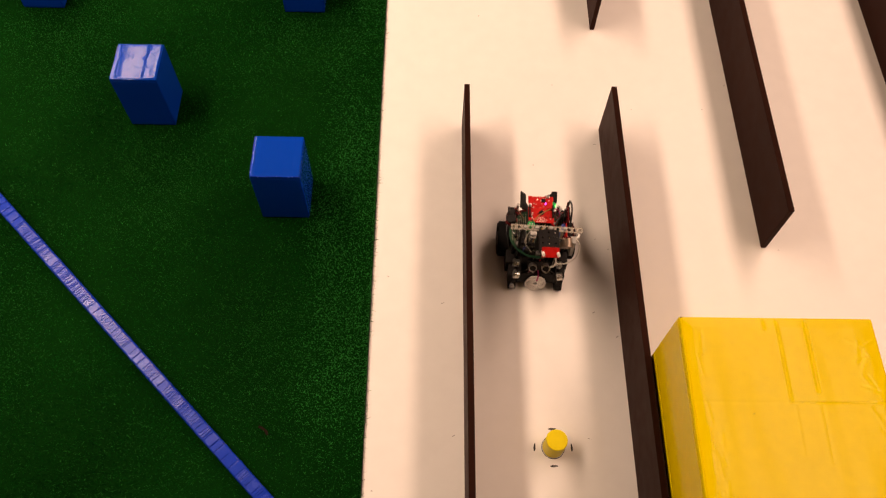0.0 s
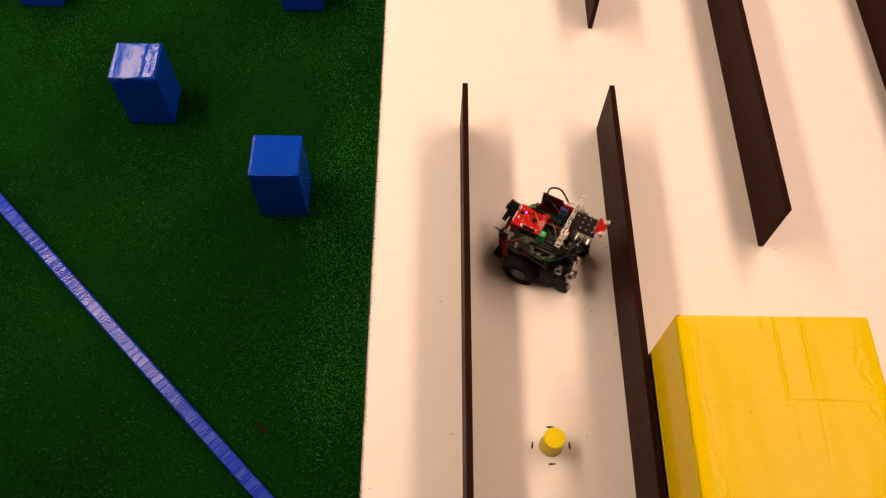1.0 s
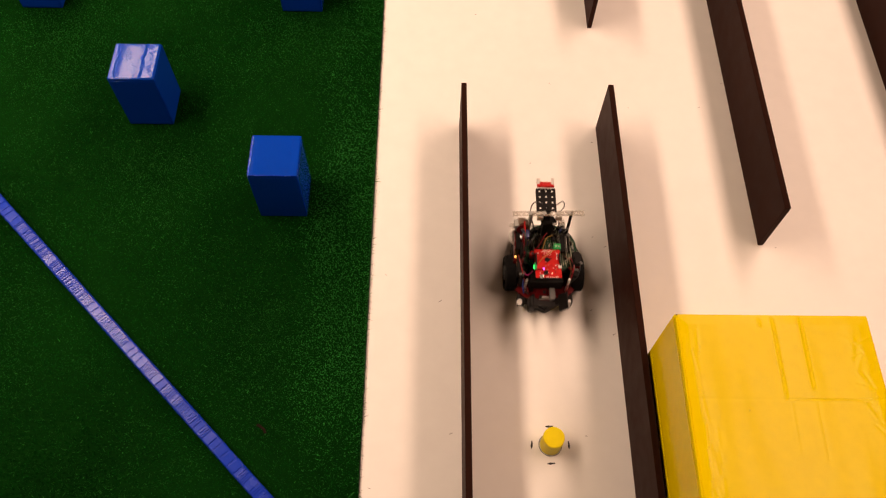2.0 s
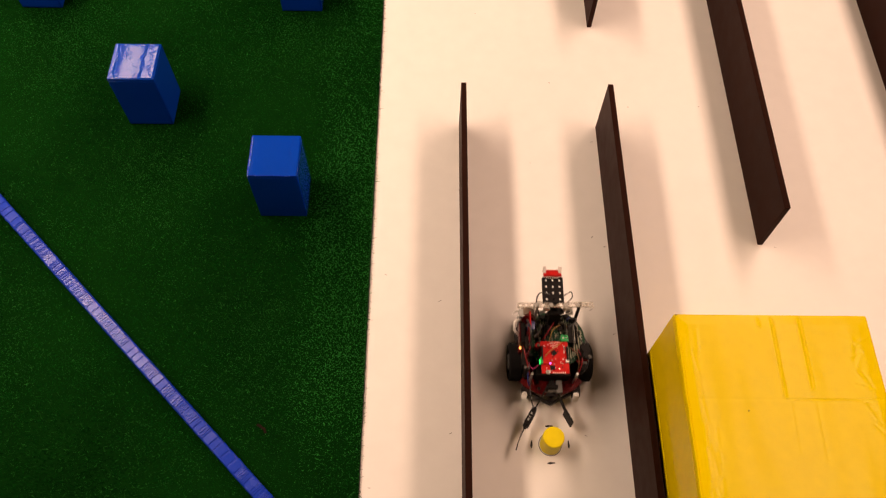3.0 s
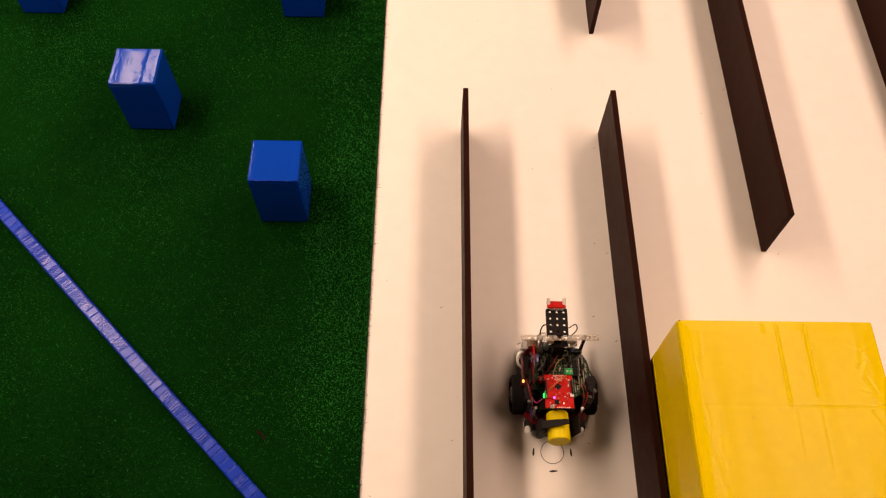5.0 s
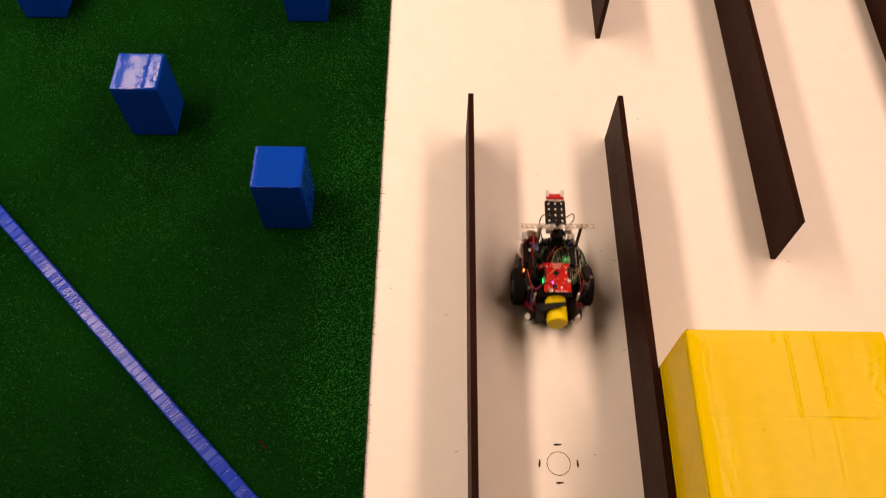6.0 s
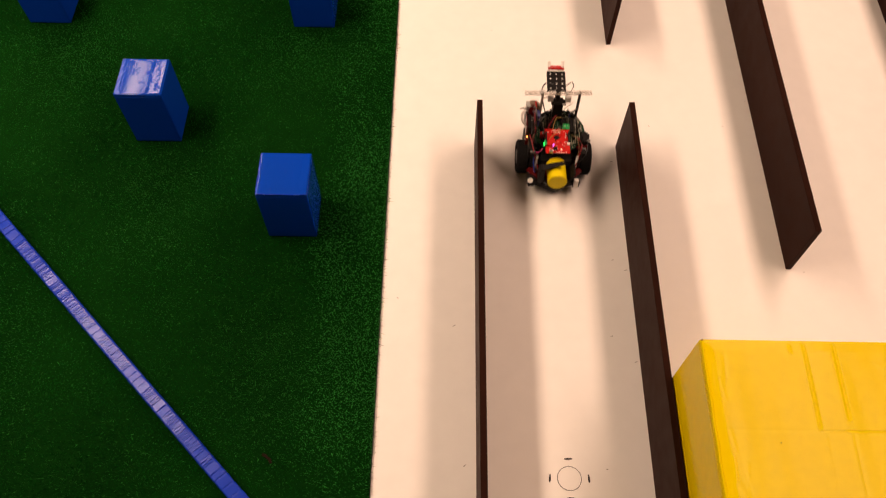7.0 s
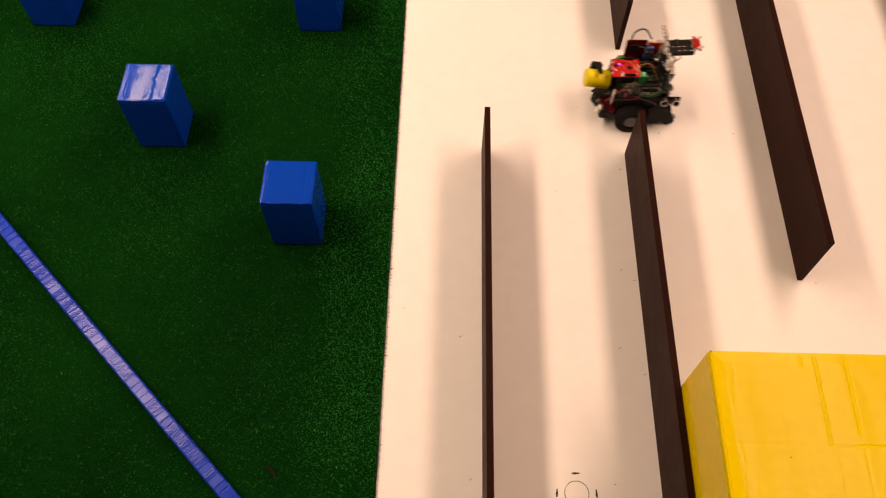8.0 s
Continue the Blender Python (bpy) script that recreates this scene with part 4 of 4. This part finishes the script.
    # cables
    for name, mat, r, pts in (
            ("white_cable", W_WHITE, 0.0026, ((0.062, -0.050, 0.128), (0.072, -0.042, 0.130), (0.072, -0.030, 0.120), (0.062, -0.024, 0.108))),
            ("white_cable", W_WHITE, 0.0020, ((0.012, -0.07, 0.150), (0.028, -0.088, 0.120), (0.030, -0.084, 0.085), (0.020, -0.076, 0.062))),
            ("white_cable", W_WHITE, 0.0013, ((0.056, -0.050, 0.142), (0.073, -0.056, 0.128), (0.071, -0.072, 0.106), (0.052, -0.082, 0.094), (0.034, -0.080, 0.088))),
            ("yellow_cable", W_YELLOW, 0.0008, ((-0.016, -0.010, 0.119), (-0.004, 0.002, 0.130), (0.014, 0.016, 0.128), (0.028, 0.030, 0.112))),
            ("magenta_cable", W_PINK, 0.0010, ((0.030, 0.032, 0.108), (0.040, 0.036, 0.098), (0.046, 0.020, 0.090), (0.052, 0.008, 0.102))),
            ("blue_cable", W_BLUE, 0.0014, ((0.052, 0.010, 0.098), (0.047, 0.030, 0.090), (0.046, 0.046, 0.070), (0.042, 0.052, 0.052))),
            ("red_cable", W_RED, 0.0013, ((0.056, -0.010, 0.102), (0.052, 0.018, 0.106), (0.044, 0.040, 0.085), (0.034, 0.052, 0.056))),
            ("red_cable", W_RED, 0.0012, ((-0.044, 0.000, 0.104), (-0.050, 0.022, 0.110), (-0.044, 0.042, 0.090), (-0.036, 0.056, 0.056))),
            ("brown_cable", W_BROWN, 0.0009, ((-0.030, 0.000, 0.112), (-0.040, 0.014, 0.118), (-0.044, 0.030, 0.104), (-0.040, 0.044, 0.080))),
            ("white_cable", W_WHITE, 0.0007, ((-0.018, -0.070, 0.112), (-0.033, -0.064, 0.140), (-0.024, -0.050, 0.156), (-0.006, -0.047, 0.152), (0.004, -0.058, 0.130))),
            ("brown_cable", W_BROWN, 0.0010, ((0.036, 0.050, 0.056), (0.052, 0.030, 0.080), (0.058, 0.004, 0.092), (0.050, -0.020, 0.104))),
            ("black_cable", W_BLACK, 0.0013, ((-0.040, 0.040, 0.062), (-0.058, 0.034, 0.088), (-0.064, 0.010, 0.096), (-0.052, -0.020, 0.100))),
            ("black_cable", W_BLACK, 0.0018, ((0.050, 0.012, 0.152), (0.050, 0.008, 0.178), (0.052, -0.012, 0.184), (0.052, -0.032, 0.156))),
            ("black_cable", W_BLACK, 0.0010, ((-0.012, -0.072, 0.181), (-0.024, -0.077, 0.186), (-0.027, -0.070, 0.178), (-0.018, -0.064, 0.164))),
            ("black_cable", W_BLACK, 0.0012, ((0.014, -0.074, 0.183), (0.030, -0.078, 0.179), (0.035, -0.068, 0.160), (0.022, -0.056, 0.110))),
            ("black_cable", W_BLACK, 0.0009, ((-0.030, -0.056, 0.110), (-0.038, -0.040, 0.150), (-0.020, -0.022, 0.152), (-0.012, -0.030, 0.112))),
            ("yellow_cable", W_YELLOW, 0.0008, ((0.010, -0.010, 0.118), (0.004, -0.026, 0.132), (-0.010, -0.040, 0.120), (-0.014, -0.046, 0.106))),
            ("magenta_cable", W_PINK, 0.0014, ((0.002, -0.078, 0.056), (0.003, -0.090, 0.052), (0.002, -0.094, 0.036))),
            ("red_cable", W_RED, 0.0010, ((-0.004, -0.052, 0.112), (0.006, -0.034, 0.128), (0.016, -0.020, 0.118), (0.024, -0.012, 0.108))),
            ("black_cable", W_BLACK, 0.0012, ((-0.058, 0.012, 0.104), (-0.064, -0.010, 0.098), (-0.060, -0.034, 0.084), (-0.056, -0.048, 0.070))),
            ("black_cable", W_BLACK, 0.0014, ((0.040, -0.006, 0.146), (0.030, -0.018, 0.150), (0.024, -0.034, 0.132), (0.020, -0.046, 0.104)))):
        part(name, one_tube(pts, r), mat, robot)

    # the claw, about its pivot; 0 degrees lies level before the robot
    bm = bmesh.new()
    rod_in(bm, (-0.010, 0, 0), (0.010, 0, 0), 0.0045, 18)
    for a, b in (((0.002, -0.014, -0.006), (0.033, 0.0385, -0.016)), ((-0.002, -0.014, -0.006), (-0.0265, 0.046, -0.018))):
        a, b = Vector(a), Vector(b)
        d = b - a
        turn = d.to_track_quat("Y", "Z").to_matrix().to_4x4()
        box_in(bm, (a + b) / 2, (0.0026, d.length + 0.004, 0.013), turn, 0.0006)
    box_in(bm, (0, -0.006, -0.006), (0.008, 0.014, 0.012), None, 0.001)
    web = [bm.verts.new((x, y, z)) for z in (-0.014, -0.0105) for x, y in ((-0.003, -0.004), (0.003, -0.004), (0.015, 0.016), (0.0, 0.013), (-0.012, 0.018))]
    bm.faces.new(web[:5][::-1])
    bm.faces.new(web[5:])
    for k in range(5):
        bm.faces.new((web[k], web[(k + 1) % 5], web[5 + (k + 1) % 5], web[5 + k]))
    bm.transform(Matrix.Translation(ARMS))
    claw = part("claw", bm, BLACK, robot, "black V-shaped lifting claw")
    claw.location = PIVOT
    bm = bmesh.new()
    box_in(bm, (-0.0290, 0.052, -0.022), (0.0026, 0.028, 0.034), pose(0, 0, 0, 0, 0, 26), 0.0007)
    bm.transform(Matrix.Translation(ARMS))
    part("fixed_finger", bm, BLACK, claw, "broad black fixed finger")
    part("claw_cable", one_tube([ARMS + Vector(p) for p in ((0.036, 0.040, -0.004), (0.042, 0.020, 0.006), (0.041, -0.002, 0.006), (0.036, -0.012, -0.004))], 0.0011), W_BLACK, claw)
    # a small servo swings about the end of the longer arm; it lies along its own +x
    bm = one_box((0.016, 0, 0), (0.030, 0.0115, 0.022), bevel=0.0015)
    rod_in(bm, (0, 0, -0.010), (0, 0, 0.016), 0.0050, 16)
    rod_in(bm, (0.026, 0, 0.009), (0.026, 0, 0.0135), 0.0036, 14)
    for k in range(3):
        rod_in(bm, (0.008 + 0.006 * k, 0.003, 0.010), (0.008 + 0.006 * k, 0.003, 0.0125), 0.0014, 8)
    swing = part("finger_servo", bm, BLACK, claw, "small black servo that swings the finger")
    swing.location = HINGE
    # worn white print on its side
    for k, (dx, l) in enumerate(((0.007, 0.005), (0.014, 0.004), (0.0205, 0.006))):
        part("print_bar", one_box((dx, -0.001, 0.0112), (l * 0.7, 0.0034 - 0.001 * (k % 2), 0.0006)), GREY, swing)
    # the moving finger curves round the can; it lies along its own +x
    bm = bmesh.new()
    pts = [(0.0, 0.0), (0.010, -0.0008), (0.021, -0.0013), (0.032, -0.0011), (0.041, -0.0003), (0.047, 0.0004)]
    line = smooth_line([(x, y, 0) for x, y in pts], 4)
    n = len(line)
    rings = []
    for i, p in enumerate(line):
        d = (line[min(i + 1, n - 1)] - line[max(i - 1, 0)]).normalized()
        nrm = Vector((-d.y, d.x, 0)) * 0.0009
        hh = 0.0075 * (1 - 0.45 * i / n)
        rings.append([bm.verts.new(p + e * nrm + Vector((0, 0, f * hh))) for e, f in ((-1, -1), (1, -1), (1, 1), (-1, 1))])
    for p, q in zip(rings, rings[1:]):
        for k in range(4):
            bm.faces.new((p[k], p[(k + 1) % 4], q[(k + 1) % 4], q[k]))
    bm.faces.new(rings[0][::-1])
    bm.faces.new(rings[-1])
    rod_in(bm, (0, 0, -0.008), (0, 0, 0.008), 0.0032, 14)
    finger = part("moving_finger", bm, BLACK, claw, "slender curved black moving finger")
    finger.location = HINGE
    return robot, wheels, claw, swing, finger


room()
ceiling_lights()
field()
wall_panels()
taped_box(-0.6405, 1.1090, 0, "blue taped block with creased shiny top, on the turf", 2, True)
taped_box(-0.3195, 0.8705, 0, "blue taped block with smooth matt top, on the turf", 11)
taped_box(-0.9710, 1.461, 0, "blue taped block far off near the turf's outer side", 5)
taped_box(-0.3308, 1.461, 0, "blue taped block far off near the white board", 6)
blue_bar()
carton = yellow_carton()
floor_marks()
can = yellow_can()
robot, wheels, claw, finger_servo, finger = build_robot()
turf()
turf_scrap()

# ---- what moves ----
# seconds, place of the axle's middle on the board, heading in degrees
DRIVE = (
    (0.0, 0.2030, 0.7570, -2.0), (0.1, 0.2030, 0.7455, -1.6), (0.2, 0.2030, 0.7410, -1.5), (0.3, 0.2030, 0.7400, -1.5), (0.6, 0.2030, 0.7400, -1.0), (0.7, 0.2020, 0.7420, 5.0),
    (0.8, 0.2010, 0.7425, 23.0), (0.9, 0.2020, 0.7430, 41.5), (1.0, 0.2055, 0.7410, 62.0), (1.1, 0.2085, 0.7365, 84.5), (1.2, 0.2128, 0.7345, 106.0), (1.3, 0.2159, 0.7340, 126.0),
    (1.4, 0.2187, 0.7345, 148.5), (1.5, 0.2220, 0.7390, 168.0), (1.6, 0.2230, 0.7410, 182.0), (1.7, 0.2220, 0.7290, 181.0), (1.9, 0.2205, 0.6950, 180.5), (2.1, 0.2200, 0.6560, 180.0),
    (2.3, 0.2215, 0.6160, 180.0), (2.5, 0.2215, 0.5760, 180.0), (2.7, 0.2215, 0.5350, 180.0), (2.8, 0.2215, 0.5180, 180.0), (2.9, 0.2215, 0.5035, 180.0), (3.0, 0.2215, 0.4860, 180.0),
    (3.1, 0.2215, 0.4660, 180.0), (3.2, 0.2215, 0.4450, 180.0), (3.3, 0.2215, 0.4345, 180.0), (3.4, 0.2215, 0.4340, 180.0), (3.5, 0.2215, 0.4340, 180.0), (4.3, 0.2215, 0.4340, 180.0),
    (4.4, 0.2215, 0.4340, 180.0), (4.5, 0.2215, 0.4340, 180.0), (4.6, 0.2215, 0.4340, 180.0), (4.7, 0.2215, 0.4340, 180.0), (5.1, 0.2215, 0.4365, 180.0), (5.25, 0.2215, 0.4560, 180.0),
    (5.4, 0.2215, 0.4890, 180.0), (5.6, 0.2215, 0.5480, 180.0), (5.8, 0.2215, 0.6120, 180.0), (6.0, 0.2215, 0.6760, 180.0), (6.2, 0.2215, 0.7400, 180.0), (6.4, 0.2215, 0.8070, 179.6),
    (6.6, 0.2215, 0.8760, 179.0), (6.8, 0.2215, 0.9440, 179.0), (7.0, 0.2215, 1.0110, 179.5), (7.1, 0.2215, 1.0440, 180.0), (7.2, 0.2225, 1.0770, 179.5), (7.3, 0.2240, 1.1095, 176.0),
    (7.4, 0.2300, 1.1390, 167.0), (7.5, 0.2400, 1.1664, 152.8), (7.6, 0.2555, 1.1870, 134.5), (7.7, 0.2730, 1.1980, 115.5), (7.8, 0.2990, 1.2040, 98.0), (7.9, 0.3370, 1.2060, 90.5),
    (8.0, 0.3810, 1.2055, 90.5))
# seconds, degrees by which the claw is raised, degrees of the finger's servo and of the finger
GRIP = ((0.0, 108, 93, 238), (1.8, 108, 93, 238), (2.1, 60, 90, 175), (2.3, 30, 80, 120), (2.5, 6, 64, 80), (2.65, 0, 60, 66), (3.75, 0, 60, 66), (3.9, 0, 74, 82), (4.05, 0, 88, 116),
        (4.2, 0, 92, 156), (4.3, 0, 93, 160), (4.4, 0, 93, 160), (4.5, 13, 93, 160), (4.6, 56, 93, 160), (4.7, 94, 93, 160), (4.8, 97, 93, 160), (8.0, 97, 93, 160))


def between(rows, t):
    for p, q in zip(rows, rows[1:]):
        if t <= q[0]:
            u = (t - p[0]) / (q[0] - p[0])
            return [a + (b - a) * u for a, b in zip(p, q)]
    return list(rows[-1])


def motions():
    stand = {t: pose(x, y, 0, 0, 0, a) for t, x, y, a in DRIVE}
    walk(robot, sorted(stand.items()))
    # wheels roll with the way that each one covers
    for wheel, side in zip(wheels, (-1, 1)):
        turned, rows, last = 0.0, [], None
        for t, x, y, a in DRIVE:
            if last:
                h = radians((a + last[2]) / 2)
                ahead = -(x - last[0]) * math.sin(h) + (y - last[1]) * math.cos(h)
                turned += (ahead + side * WHEEL_X * radians(a - last[2])) / WHEEL_R
            rows.append((t, turned))
            last = (x, y, a)
        fine = []
        for p, q in zip(rows, rows[1:]):
            n = max(1, math.ceil(abs(q[1] - p[1]) / 1.2))
            fine += [(p[0] + (q[0] - p[0]) * k / n, p[1] + (q[1] - p[1]) * k / n) for k in range(n)]
        fine.append(rows[-1])
        walk(wheel, [(t, pose(side * WHEEL_X, 0, AXLE_Z, -math.degrees(w))) for t, w in fine])
    walk(claw, [(t, pose(*PIVOT, a)) for t, a, _, _ in GRIP])
    walk(finger_servo, [(t, pose(*HINGE, 0, 0, b)) for t, _, b, _ in GRIP])
    fine = sorted({t for t, *_ in GRIP} | {0.1 * k for k in range(19, 44)})
    rows = []
    for t in fine:
        _, _, b, f = between(GRIP, t)
        rows.append((t, pose(HINGE.x + LINK * math.cos(radians(b)), HINGE.y + LINK * math.sin(radians(b)), HINGE.z, 0, 0, f)))
    walk(finger, rows)
    # the can stands on its mark until the claw pushes it on a little, then lifts it and carries it
    held = pose(CAN_X, CAN_Y, 0.0262, 0, 0, 180)
    pushed = pose(CAN_X, CAN_Y - 0.0175, 0.0262, 0, 0, 180)
    taken = pose(CAN_X, CAN_Y - 0.0155, 0.0300, 0, 0, 180)
    grip = (stand[4.4] @ pose(*PIVOT, 0)).inverted() @ taken
    rows = [(0.0, held), (3.12, held), (3.2, pose(CAN_X, CAN_Y - 0.0060, 0.0262, 0, 0, 180)), (3.3, pushed), (4.2, pushed), (4.4, taken)]
    for t in sorted({t for t in stand if t > 4.4} | {4.8, 4.9}):
        _, x, y, a = between(DRIVE, t)
        rows.append((t, pose(x, y, 0, 0, 0, a) @ pose(*PIVOT, between(GRIP, t)[1]) @ grip))
    walk(can, rows)
    # the big carton is nudged away a little late in the clip
    base = carton.location.copy()
    walk(carton, [(t, pose(base.x + dx, base.y + dy, 0)) for t, dx, dy in ((0.0, 0, 0), (5.0, -0.001, 0), (6.0, -0.003, 0.001), (6.5, -0.0035, 0.0035), (7.0, -0.0035, 0.0055), (7.5, -0.005, 0.0062), (8.0, -0.006, 0.0135))])


motions()
